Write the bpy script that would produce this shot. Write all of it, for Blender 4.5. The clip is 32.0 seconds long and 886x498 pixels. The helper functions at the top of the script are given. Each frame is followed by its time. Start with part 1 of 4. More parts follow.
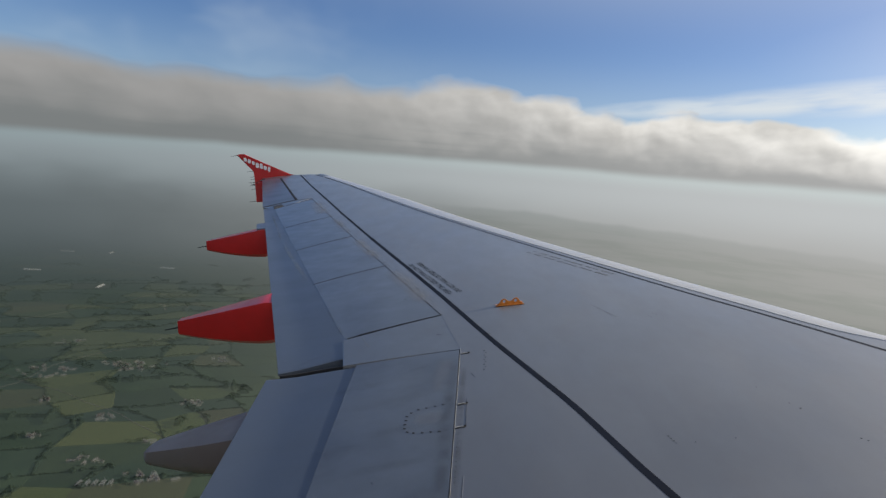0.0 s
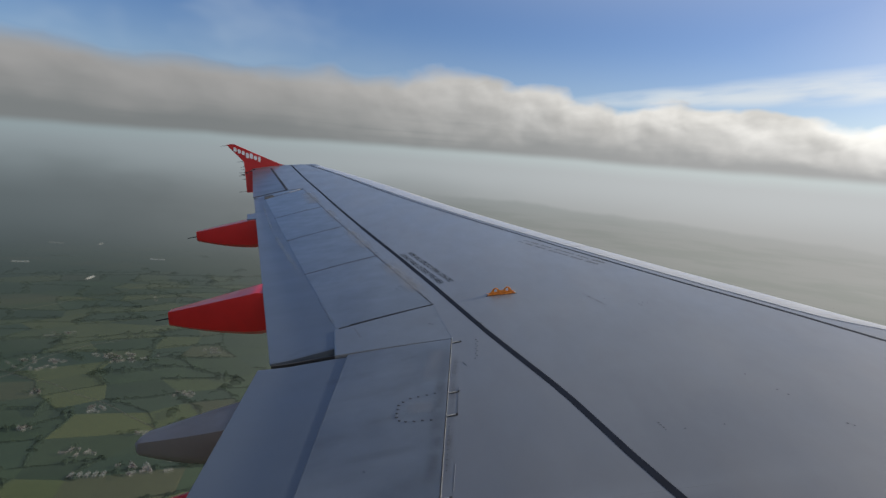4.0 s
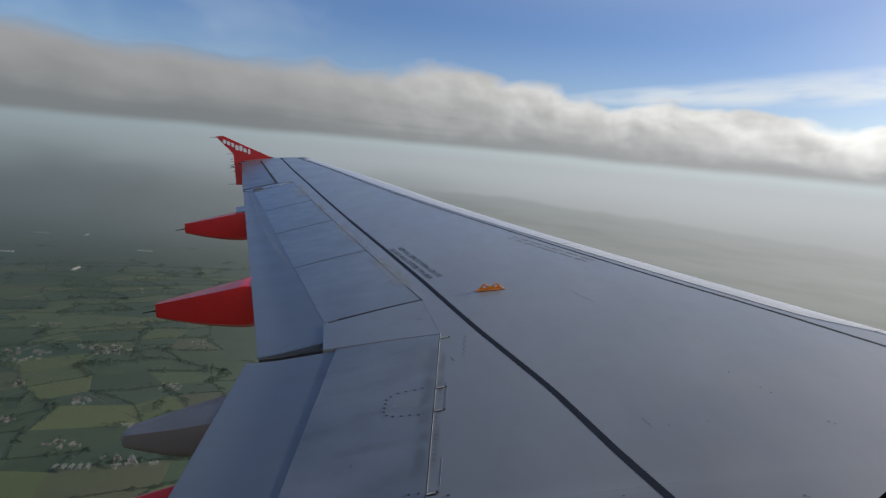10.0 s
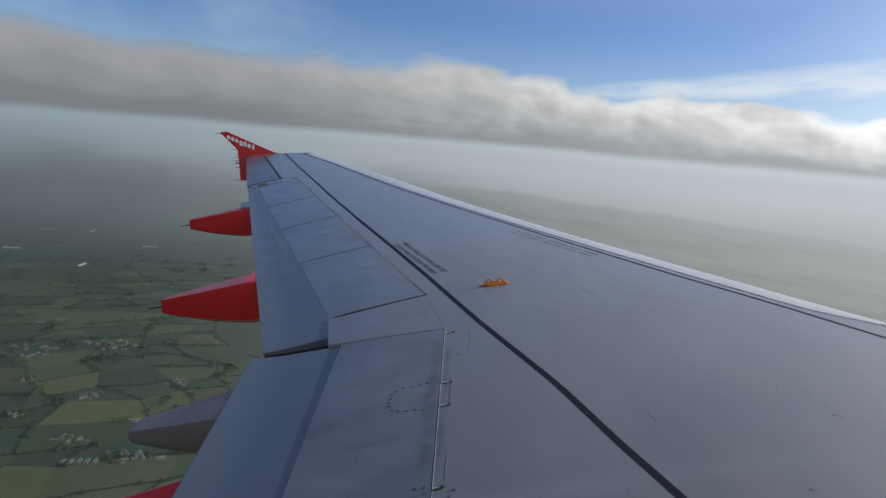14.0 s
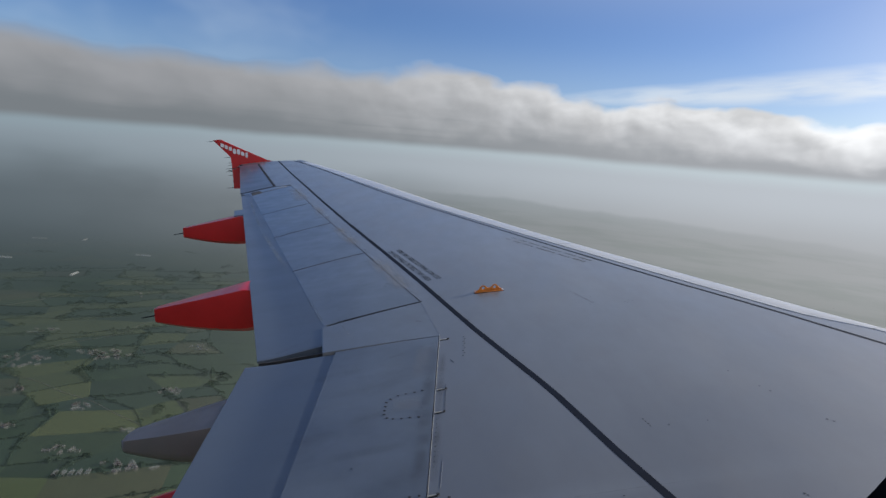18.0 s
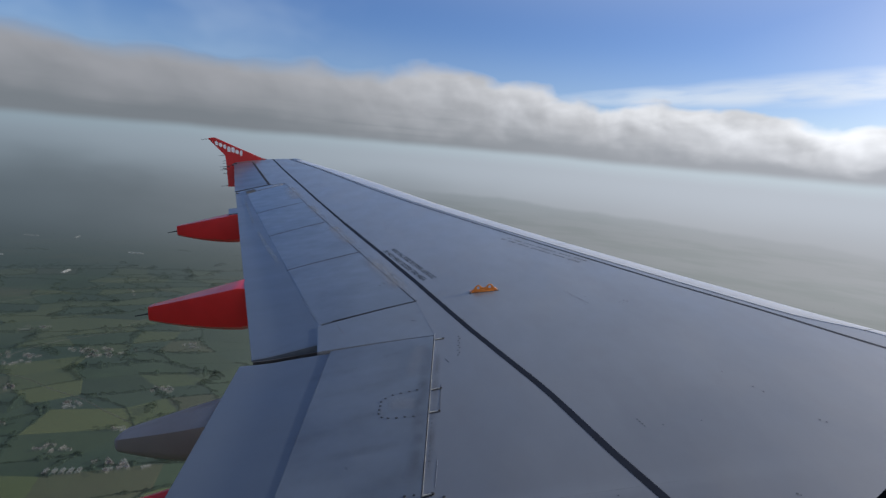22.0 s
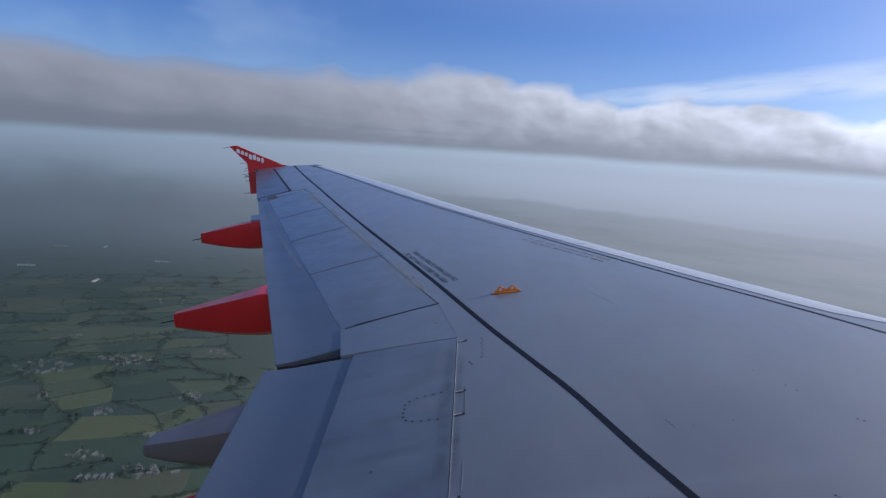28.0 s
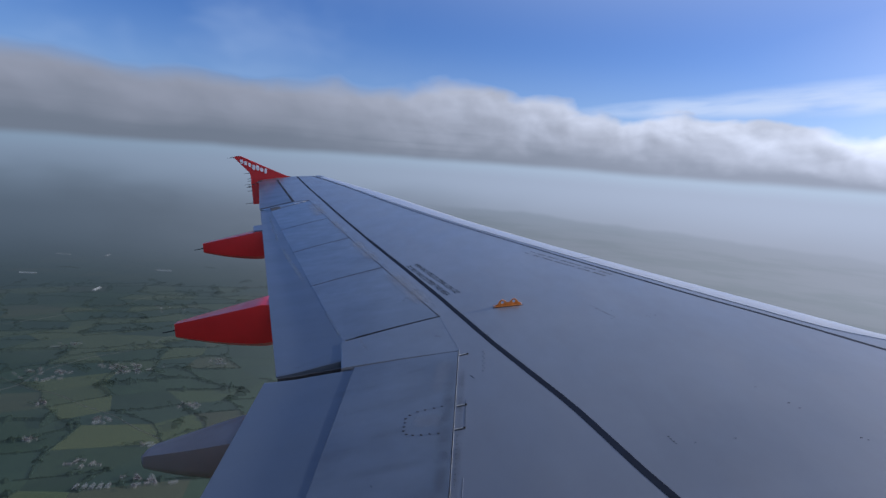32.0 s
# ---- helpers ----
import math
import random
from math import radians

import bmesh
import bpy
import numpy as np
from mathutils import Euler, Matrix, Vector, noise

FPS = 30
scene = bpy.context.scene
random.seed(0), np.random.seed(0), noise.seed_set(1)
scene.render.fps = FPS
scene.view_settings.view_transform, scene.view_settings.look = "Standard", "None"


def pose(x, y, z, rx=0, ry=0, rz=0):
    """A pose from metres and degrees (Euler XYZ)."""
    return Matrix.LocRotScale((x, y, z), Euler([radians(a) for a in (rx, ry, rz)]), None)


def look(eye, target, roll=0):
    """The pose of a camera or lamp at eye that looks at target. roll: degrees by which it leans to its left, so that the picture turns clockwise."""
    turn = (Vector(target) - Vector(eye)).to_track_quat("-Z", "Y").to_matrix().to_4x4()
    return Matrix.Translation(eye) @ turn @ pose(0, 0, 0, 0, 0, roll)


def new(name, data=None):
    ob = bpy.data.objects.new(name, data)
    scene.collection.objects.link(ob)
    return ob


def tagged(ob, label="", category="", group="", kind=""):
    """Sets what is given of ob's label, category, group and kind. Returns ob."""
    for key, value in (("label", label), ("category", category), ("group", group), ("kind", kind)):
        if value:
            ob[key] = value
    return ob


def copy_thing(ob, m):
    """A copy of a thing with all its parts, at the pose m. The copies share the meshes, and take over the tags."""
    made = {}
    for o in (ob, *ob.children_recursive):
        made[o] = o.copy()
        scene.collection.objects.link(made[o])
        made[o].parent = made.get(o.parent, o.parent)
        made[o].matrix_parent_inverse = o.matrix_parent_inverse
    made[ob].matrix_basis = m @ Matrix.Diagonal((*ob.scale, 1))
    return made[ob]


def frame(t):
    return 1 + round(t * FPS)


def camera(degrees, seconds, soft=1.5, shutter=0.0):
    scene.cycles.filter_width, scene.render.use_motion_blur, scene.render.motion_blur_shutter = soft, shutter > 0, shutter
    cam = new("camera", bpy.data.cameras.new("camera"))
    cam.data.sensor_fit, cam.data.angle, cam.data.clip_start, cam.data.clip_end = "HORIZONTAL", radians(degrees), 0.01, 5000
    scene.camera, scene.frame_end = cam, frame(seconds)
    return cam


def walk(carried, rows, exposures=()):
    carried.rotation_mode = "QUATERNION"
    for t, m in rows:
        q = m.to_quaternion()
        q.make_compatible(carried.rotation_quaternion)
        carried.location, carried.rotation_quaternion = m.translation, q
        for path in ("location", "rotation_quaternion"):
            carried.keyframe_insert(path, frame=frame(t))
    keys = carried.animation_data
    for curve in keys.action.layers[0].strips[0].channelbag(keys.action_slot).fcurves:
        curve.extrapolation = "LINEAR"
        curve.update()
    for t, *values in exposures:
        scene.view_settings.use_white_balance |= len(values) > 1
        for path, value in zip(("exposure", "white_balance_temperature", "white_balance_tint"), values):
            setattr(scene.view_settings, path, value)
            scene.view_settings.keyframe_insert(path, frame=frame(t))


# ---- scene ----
# An airliner's left wing in flight. Aircraft axes: x ahead, y outboard, z up; the whole aircraft is pitched nose-up over flat ground.
ATTITUDE = pose(0, 0, 0, -0.920, -6.839, 0.055)
PATH = [
    (0, -5.1897, 1.7446, 0.8530, 83.490, -5.329, -0.918),
    (0.5, -5.1902, 1.7435, 0.8531, 83.296, -5.200, -1.013),
    (1, -5.1798, 1.7535, 0.8511, 83.108, -5.504, -1.002),
    (1.5, -5.1863, 1.7393, 0.8481, 83.114, -5.417, -1.245),
    (2, -5.1869, 1.7360, 0.8485, 83.046, -5.705, -1.344),
    (2.5, -5.1881, 1.7402, 0.8450, 82.958, -5.595, -1.485),
    (3, -5.1863, 1.7434, 0.8429, 82.784, -5.505, -1.482),
    (3.5, -5.1857, 1.7473, 0.8472, 82.665, -5.261, -1.631),
    (5.5, -5.1821, 1.7439, 0.8449, 82.621, -5.576, -2.126),
    (6, -5.1876, 1.7395, 0.8458, 82.468, -6.149, -2.117),
    (6.5, -5.1903, 1.7382, 0.8462, 82.449, -5.738, -2.261),
    (7, -5.1898, 1.7372, 0.8509, 82.333, -5.654, -2.317),
    (7.5, -5.1853, 1.7430, 0.8460, 82.309, -6.068, -2.265),
    (8, -5.1860, 1.7420, 0.8486, 82.246, -6.041, -2.351),
    (8.5, -5.1832, 1.7429, 0.8517, 82.217, -6.016, -2.369),
    (9, -5.1871, 1.7420, 0.8479, 82.248, -6.221, -2.421),
    (9.5, -5.1843, 1.7454, 0.8465, 82.243, -6.017, -2.489),
    (10, -5.1844, 1.7380, 0.8529, 82.253, -6.046, -2.580),
    (10.5, -5.1725, 1.7474, 0.8470, 82.236, -5.686, -2.602),
    (11, -5.1798, 1.7429, 0.8474, 82.028, -5.782, -2.669),
    (11.5, -5.1819, 1.7376, 0.8474, 81.922, -5.656, -2.718),
    (12, -5.1770, 1.7528, 0.8399, 81.700, -5.745, -2.256),
    (12.5, -5.1809, 1.7491, 0.8452, 81.639, -6.157, -2.115),
    (13, -5.1815, 1.7488, 0.8569, 81.595, -5.711, -1.880),
    (13.5, -5.1852, 1.7424, 0.8499, 81.770, -6.138, -2.083),
    (14, -5.1848, 1.7395, 0.8538, 81.727, -5.762, -2.205),
    (14.5, -5.1838, 1.7519, 0.8498, 81.781, -5.797, -2.068),
    (16.5, -5.1800, 1.7507, 0.8473, 82.196, -5.637, -2.394),
    (17, -5.1802, 1.7301, 0.8523, 82.236, -5.399, -2.626),
    (17.5, -5.1787, 1.7297, 0.8603, 82.298, -5.193, -2.677),
    (18, -5.1835, 1.7322, 0.8583, 82.401, -5.474, -2.788),
    (18.5, -5.1813, 1.7515, 0.8477, 82.446, -5.607, -2.506),
    (19, -5.1860, 1.7391, 0.8550, 82.382, -5.417, -2.499),
    (19.5, -5.1854, 1.7480, 0.8531, 82.302, -5.440, -2.502),
    (20, -5.1816, 1.7497, 0.8485, 81.949, -5.234, -2.306),
    (20.5, -5.1816, 1.7459, 0.8558, 81.990, -6.054, -2.413),
    (21, -5.1820, 1.7400, 0.8564, 82.400, -6.034, -3.558),
    (21.5, -5.1818, 1.7347, 0.8549, 82.458, -5.771, -3.253),
    (22, -5.1929, 1.7316, 0.8583, 82.403, -5.876, -3.285),
    (22.5, -5.1797, 1.7390, 0.8497, 82.331, -5.747, -2.922),
    (23, -5.1916, 1.7360, 0.8504, 82.271, -5.927, -3.210),
    (23.5, -5.1833, 1.7297, 0.8614, 82.504, -5.279, -3.265),
    (24, -5.1862, 1.7341, 0.8616, 82.705, -5.186, -3.297),
    (24.5, -5.1793, 1.7489, 0.8546, 82.605, -5.101, -2.945),
    (25, -5.1859, 1.7486, 0.8498, 82.388, -5.010, -2.390),
    (25.5, -5.1754, 1.7386, 0.8490, 82.445, -4.605, -2.422),
    (27.5, -5.1911, 1.7554, 0.8502, 82.271, -5.026, -1.452),
    (28, -5.1919, 1.7552, 0.8447, 82.524, -4.517, -1.448),
    (28.5, -5.1913, 1.7536, 0.8492, 82.646, -4.475, -1.381),
    (29, -5.1938, 1.7499, 0.8473, 82.724, -4.390, -1.160),
    (29.5, -5.1957, 1.7571, 0.8457, 82.771, -4.730, -0.927),
    (30, -5.2018, 1.7534, 0.8512, 82.785, -4.523, -0.973),
    (30.5, -5.2016, 1.7559, 0.8495, 82.941, -4.423, -1.062),
    (31, -5.1891, 1.7667, 0.8442, 83.038, -4.218, -0.845),
    (31.5, -5.1929, 1.7666, 0.8486, 82.925, -5.270, -0.761),
    (32, -5.1961, 1.7568, 0.8534, 83.601, -5.054, -1.229),
]
cam = camera(72.12, 32.0, soft=1.4)
walk(cam, [(r[0], pose(*r[1:])) for r in PATH],
     [(0, 0.0, 6850, 10), (7, 0.0, 6720, 10), (14, 0.0, 6470, 10), (19, 0.0, 6330, 11.5), (23, -0.02, 6020, 13), (25.5, -0.10, 5530, 16), (28, -0.09, 5530, 17), (32, -0.12, 5450, 17)])

# ---- world, sun ----
SUN_AZIMUTH, SUN_HEIGHT = 76.0, 21.5     # degrees clockwise from +y, and above the horizon
GROUND = -620.0


class Nodes:
    """Short calls for node trees: every call returns an output socket."""

    def __init__(self, tree, fresh=True):
        self.tree = tree
        if fresh:
            tree.nodes.clear()

    def add(self, kind, **settings):
        node = self.tree.nodes.new(kind)
        for key, value in settings.items():
            if key == "operation":
                node.operation = value
            elif key == "data_type":
                node.data_type = value
            elif key == "blend_type":
                node.blend_type = value
        return node

    def put(self, value, socket):
        if isinstance(value, bpy.types.NodeSocket):
            self.tree.links.new(value, socket)
        else:
            socket.default_value = value

    def math(self, op, a, b=0.0, c=None):
        node = self.add("ShaderNodeMath", operation=op)
        self.put(a, node.inputs[0])
        self.put(b, node.inputs[1])
        if c is not None:
            self.put(c, node.inputs[2])
        return node.outputs[0]

    def ramp(self, x, a, b, c=0.0, d=1.0, smooth=True):
        node = self.tree.nodes.new("ShaderNodeMapRange")
        node.interpolation_type = "SMOOTHSTEP" if smooth else "LINEAR"
        for value, socket in zip((x, a, b, c, d), node.inputs[:5]):
            self.put(value, socket)
        return node.outputs[0]

    def mix(self, f, a, b, blend="MIX"):
        node = self.add("ShaderNodeMix", data_type="RGBA", blend_type=blend)
        self.put(f, node.inputs[0])
        self.put(a if isinstance(a, bpy.types.NodeSocket) else (*a, 1.0), node.inputs[6])
        self.put(b if isinstance(b, bpy.types.NodeSocket) else (*b, 1.0), node.inputs[7])
        return node.outputs[2]

    def vector(self, x, y, z=0.0):
        node = self.tree.nodes.new("ShaderNodeCombineXYZ")
        for value, socket in zip((x, y, z), node.inputs):
            self.put(value, socket)
        return node.outputs[0]

    def noise(self, vector, scale, detail=4.0, rough=0.5):
        node = self.tree.nodes.new("ShaderNodeTexNoise")
        if vector is not None:
            self.put(vector, node.inputs["Vector"])
        self.put(scale, node.inputs["Scale"])
        self.put(detail, node.inputs["Detail"])
        self.put(rough, node.inputs["Roughness"])
        return node.outputs["Fac"]


world = bpy.data.worlds.new("sky")
scene.world = world
world.use_nodes = True
n = Nodes(world.node_tree)
coord = n.tree.nodes.new("ShaderNodeTexCoord")
split = n.tree.nodes.new("ShaderNodeSeparateXYZ")
n.put(coord.outputs["Generated"], split.inputs[0])
dx, dy, dz = split.outputs
el = n.math("MULTIPLY", n.math("ARCSINE", dz), 57.2958)
az = n.math("MULTIPLY", n.math("ARCTAN2", dx, dy), 57.2958)
sunward = n.ramp(az, -40.0, 45.0)                       # 0 aft, 1 towards the sun

sky = n.tree.nodes.new("ShaderNodeTexSky")
sky.sky_type = "NISHITA"
sky.sun_disc = False
sky.sun_elevation, sky.sun_rotation = radians(SUN_HEIGHT), radians(SUN_AZIMUTH)
sky.altitude, sky.air_density, sky.dust_density, sky.ozone_density = 900.0, 1.0, 1.8, 3.0
sky_light = n.tree.nodes.new("ShaderNodeBackground")
deep = n.tree.nodes.new("ShaderNodeHueSaturation")
deep.inputs["Saturation"].default_value = 1.22
deep.inputs["Hue"].default_value = 0.514
n.put(sky.outputs[0], deep.inputs["Color"])
n.put(deep.outputs[0], sky_light.inputs[0])
sky_light.inputs[1].default_value = 0.117

# cloud bank standing on the horizon: soft and grey aft, crisp and bright towards the sun, with a flat dark base
def swirl(vector, scale, amount, seed):
    """The coordinates pushed about by noise, so that the cloud's outline curls."""
    node = n.tree.nodes.new("ShaderNodeTexNoise")
    n.put(vector, node.inputs["Vector"])
    node.inputs["Scale"].default_value, node.inputs["Detail"].default_value = scale, 2.0
    push = n.tree.nodes.new("ShaderNodeVectorMath")
    push.operation = "MULTIPLY_ADD"
    n.put(node.outputs["Color"], push.inputs[0])
    push.inputs[1].default_value = (amount, amount, 0.0)
    n.put(vector, push.inputs[2])
    move = n.tree.nodes.new("ShaderNodeVectorMath")
    move.operation = "ADD"
    n.put(push.outputs[0], move.inputs[0])
    move.inputs[1].default_value = (seed, seed * 0.37, seed * 1.7)
    return move.outputs[0]


def moved(vector, x, y):
    node = n.tree.nodes.new("ShaderNodeVectorMath")
    node.operation = "ADD"
    n.put(vector, node.inputs[0])
    node.inputs[1].default_value = (x, y, 0.0)
    return node.outputs[0]


def centred(value, amount):
    return n.math("MULTIPLY", n.math("SUBTRACT", value, 0.5), amount)


flat_place = n.vector(n.math("MULTIPLY", az, 0.1), n.math("MULTIPLY", el, 0.155))
place = swirl(flat_place, 1.8, 0.22, 3.0)
lumps = n.noise(place, 0.6, 1.0)
puffs = n.noise(place, 1.5, 2.0, 0.42)
curls = n.noise(place, 4.2, 3.0, 0.45)
crisp = n.ramp(az, -22.0, 22.0)
top = n.math("ADD", n.ramp(az, -34.0, 2.0, 6.9, 8.5, False), n.ramp(az, 4.0, 38.0, 0.0, -2.0, False))
top = n.math("ADD", top, centred(lumps, 3.0))
edge = n.math("ADD", el, n.math("ADD", centred(puffs, 3.4), n.math("MULTIPLY", centred(curls, 1.5), n.ramp(crisp, 0.0, 1.0, 0.35, 1.0))))
sag = n.noise(n.vector(n.math("MULTIPLY", az, 0.06), n.math("MULTIPLY", el, 0.05)), 2.0, 3.0)
base = n.math("ADD", n.ramp(az, -34.0, 4.0, 0.85, 2.0, False), centred(sag, 0.5))
softness = n.ramp(crisp, 0.0, 1.0, 1.5, 0.55, False)
rim = n.math("DIVIDE", n.math("SUBTRACT", edge, top), softness)
below_top = n.ramp(rim, 0.8, -0.9)
above_base = n.ramp(n.math("SUBTRACT", el, base), -0.45, 0.55)
bank = n.math("MULTIPLY", below_top, above_base)
height = n.ramp(n.math("DIVIDE", n.math("SUBTRACT", edge, base), n.math("SUBTRACT", top, base)), 0.0, 1.0, smooth=False)
relief = n.math("SUBTRACT", puffs, n.noise(moved(place, 0.09, 0.13), 1.5, 2.0, 0.42))
relief = n.math("ADD", relief, n.math("MULTIPLY", n.math("SUBTRACT", curls, n.noise(moved(place, 0.04, 0.06), 4.2, 3.0, 0.45)), 0.38))
soft = n.noise(n.vector(n.math("MULTIPLY", az, 0.07), n.math("MULTIPLY", el, 0.16)), 2.0, 2.0)
cloud_sun = n.ramp(az, -24.0, 48.0)
cloud_dark = n.mix(cloud_sun, (0.192, 0.212, 0.224), (0.42, 0.435, 0.45))
cloud_body = n.mix(cloud_sun, (0.259, 0.272, 0.283), (0.66, 0.67, 0.675))
cloud_top = n.mix(cloud_sun, (0.34, 0.345, 0.355), (0.95, 0.955, 0.94))
level = n.math("ADD", height, centred(soft, 0.34))
cloud = n.mix(n.ramp(level, 0.10, 0.42), cloud_dark, cloud_body)
cloud = n.mix(n.ramp(level, 0.35, 1.0), cloud, cloud_top)
lit = n.ramp(n.math("MULTIPLY", relief, n.ramp(height, 0.15, 0.6, 0.08, 1.0)), -0.18, 0.18, 0.80, 1.20, False)
lit = n.math("ADD", 1.0, n.math("MULTIPLY", n.math("SUBTRACT", lit, 1.0), n.ramp(crisp, 0.0, 1.0, 0.20, 1.0)))
cloud = n.mix(1.0, cloud, n.vector(lit, lit, lit), "MULTIPLY")
streaks = n.noise(n.vector(n.math("MULTIPLY", az, 0.035), n.math("MULTIPLY", n.math("SUBTRACT", el, n.math("MULTIPLY", az, 0.01)), 0.9)), 1.6, 3.0)
cloud = n.mix(n.math("MULTIPLY", n.math("MULTIPLY", n.ramp(streaks, 0.42, 0.66, 0.0, 0.6), n.ramp(height, 0.55, 0.1)), n.ramp(az, 30.0, -5.0, 0.35, 1.0)), cloud, cloud_dark)

# haze below it, thick and grey aft, bright towards the sun, with a dim line of hills
depth_below = n.math("SUBTRACT", el, base)
haze_edge = n.mix(sunward, (0.265, 0.335, 0.37), (0.57, 0.645, 0.67))
haze_high = n.mix(sunward, (0.255, 0.310, 0.345), (0.525, 0.56, 0.59))
haze_mid = n.mix(sunward, (0.110, 0.138, 0.154), (0.415, 0.424, 0.428))
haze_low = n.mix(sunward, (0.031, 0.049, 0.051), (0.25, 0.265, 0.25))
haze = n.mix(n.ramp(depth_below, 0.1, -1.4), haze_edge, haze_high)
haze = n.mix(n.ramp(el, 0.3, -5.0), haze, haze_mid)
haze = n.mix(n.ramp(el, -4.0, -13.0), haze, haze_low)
ridge = n.math("ADD", n.ramp(az, 8.0, 40.0, -2.3, -3.4, False), centred(n.noise(n.vector(n.math("MULTIPLY", az, 0.1), 0.0), 1.6, 4.0), 1.1))
hills = n.math("MULTIPLY", n.ramp(n.math("SUBTRACT", el, ridge), 0.22, -0.22), n.math("MULTIPLY", n.ramp(az, -4.0, 6.0), n.ramp(az, 44.0, 16.0, 0.15, 0.60, False)))
haze = n.mix(hills, haze, n.mix(1.0, haze, (0.74, 0.765, 0.75), "MULTIPLY"))
patches = n.noise(n.vector(n.math("MULTIPLY", az, 0.06), n.math("MULTIPLY", el, 0.55)), 2.2, 4.0, 0.55)
haze = n.mix(n.math("MULTIPLY", n.math("MULTIPLY", n.ramp(patches, 0.40, 0.64), n.ramp(n.math("SUBTRACT", el, ridge), 0.0, -1.2, 0.0, 0.5)), n.ramp(az, -8.0, 8.0)), haze, n.mix(1.0, haze, (0.82, 0.86, 0.83), "MULTIPLY"))
murk = n.noise(n.vector(n.math("MULTIPLY", az, 0.05), n.math("MULTIPLY", el, 0.13)), 1.6, 3.0, 0.45)
haze = n.mix(n.math("MULTIPLY", n.math("MULTIPLY", n.ramp(murk, 0.40, 0.66, 0.0, 0.48), n.ramp(el, 0.5, -2.5)), n.ramp(sunward, 0.7, 0.3, 0.1, 1.0)), haze, n.mix(0.55, haze, (0.076, 0.093, 0.100)))

# thin high cloud; the sheets above the view and near the sun are added
fibres = n.noise(swirl(n.vector(n.math("MULTIPLY", az, 0.05), n.math("ADD", n.math("MULTIPLY", el, 0.30), n.math("MULTIPLY", az, -0.026))), 1.5, 0.25, 5.0), 2.0, 4.0, 0.5)
axis = n.ramp(az, 6.0, 38.0, 6.6, 9.4, False)
spread = n.ramp(az, 6.0, 36.0, 0.35, 1.75, False)
off_axis = n.math("DIVIDE", n.math("ABSOLUTE", n.math("SUBTRACT", el, axis)), spread)
wisp = n.math("MULTIPLY", n.ramp(az, 5.0, 24.0), n.ramp(off_axis, 1.25, 0.2))
wisp = n.math("MULTIPLY", n.ramp(fibres, 0.22, 0.62), wisp)
# second term: unseen sheet higher up, added to brighten the wing's reflections
veil_and_fill = n.math("ADD", n.math("MULTIPLY", n.ramp(el, 14.0, 4.0), 0.16), n.math("MULTIPLY", n.math("MULTIPLY", n.ramp(el, 11.0, 25.0), n.ramp(el, 62.0, 28.0, 0.3, 1.0)), n.ramp(az, -32.0, 18.0, 0.02, 0.50)))
aft_veil = n.math("MULTIPLY", n.ramp(az, 4.0, -26.0), n.ramp(n.noise(swirl(flat_place, 1.0, 0.5, 8.0), 0.9, 3.0, 0.5), 0.36, 0.72, 0.0, 0.30))
veil_and_fill = n.math("MAXIMUM", n.math("ADD", veil_and_fill, aft_veil), n.math("MULTIPLY", wisp, 0.85))

# bright patch towards the sun, added outside the view to light the wing
fill_glow = n.math("MULTIPLY", n.ramp(az, 20.0, 76.0), n.math("MULTIPLY", n.ramp(az, 150.0, 110.0), n.math("MULTIPLY", n.ramp(el, 48.0, 8.0), 0.75)))
veil_and_fill = n.math("MAXIMUM", veil_and_fill, fill_glow)
low = n.math("MAXIMUM", bank, n.ramp(depth_below, 0.95, 0.50))
cover = n.math("MAXIMUM", low, veil_and_fill)
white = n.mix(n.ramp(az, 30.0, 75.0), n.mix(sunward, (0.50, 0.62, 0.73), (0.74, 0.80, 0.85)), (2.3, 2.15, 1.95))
tint = n.mix(n.ramp(depth_below, 0.45, -0.40), cloud, haze)
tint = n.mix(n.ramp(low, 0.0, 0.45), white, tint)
cloud_light = n.tree.nodes.new("ShaderNodeBackground")
n.put(tint, cloud_light.inputs[0])
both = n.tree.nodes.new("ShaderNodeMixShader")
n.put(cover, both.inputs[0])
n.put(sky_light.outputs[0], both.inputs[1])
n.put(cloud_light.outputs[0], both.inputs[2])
out = n.tree.nodes.new("ShaderNodeOutputWorld")
n.put(both.outputs[0], out.inputs[0])

sun = new("sun", bpy.data.lights.new("sun", "SUN"))
sun.data.energy, sun.data.angle, sun.data.color = 8.0, radians(1.4), (1.0, 0.92, 0.80)
a, e = radians(SUN_AZIMUTH), radians(SUN_HEIGHT)
sun.matrix_world = look(Vector((math.sin(a) * math.cos(e), math.cos(a) * math.cos(e), math.sin(e))) * 60, (0, 0, 0))


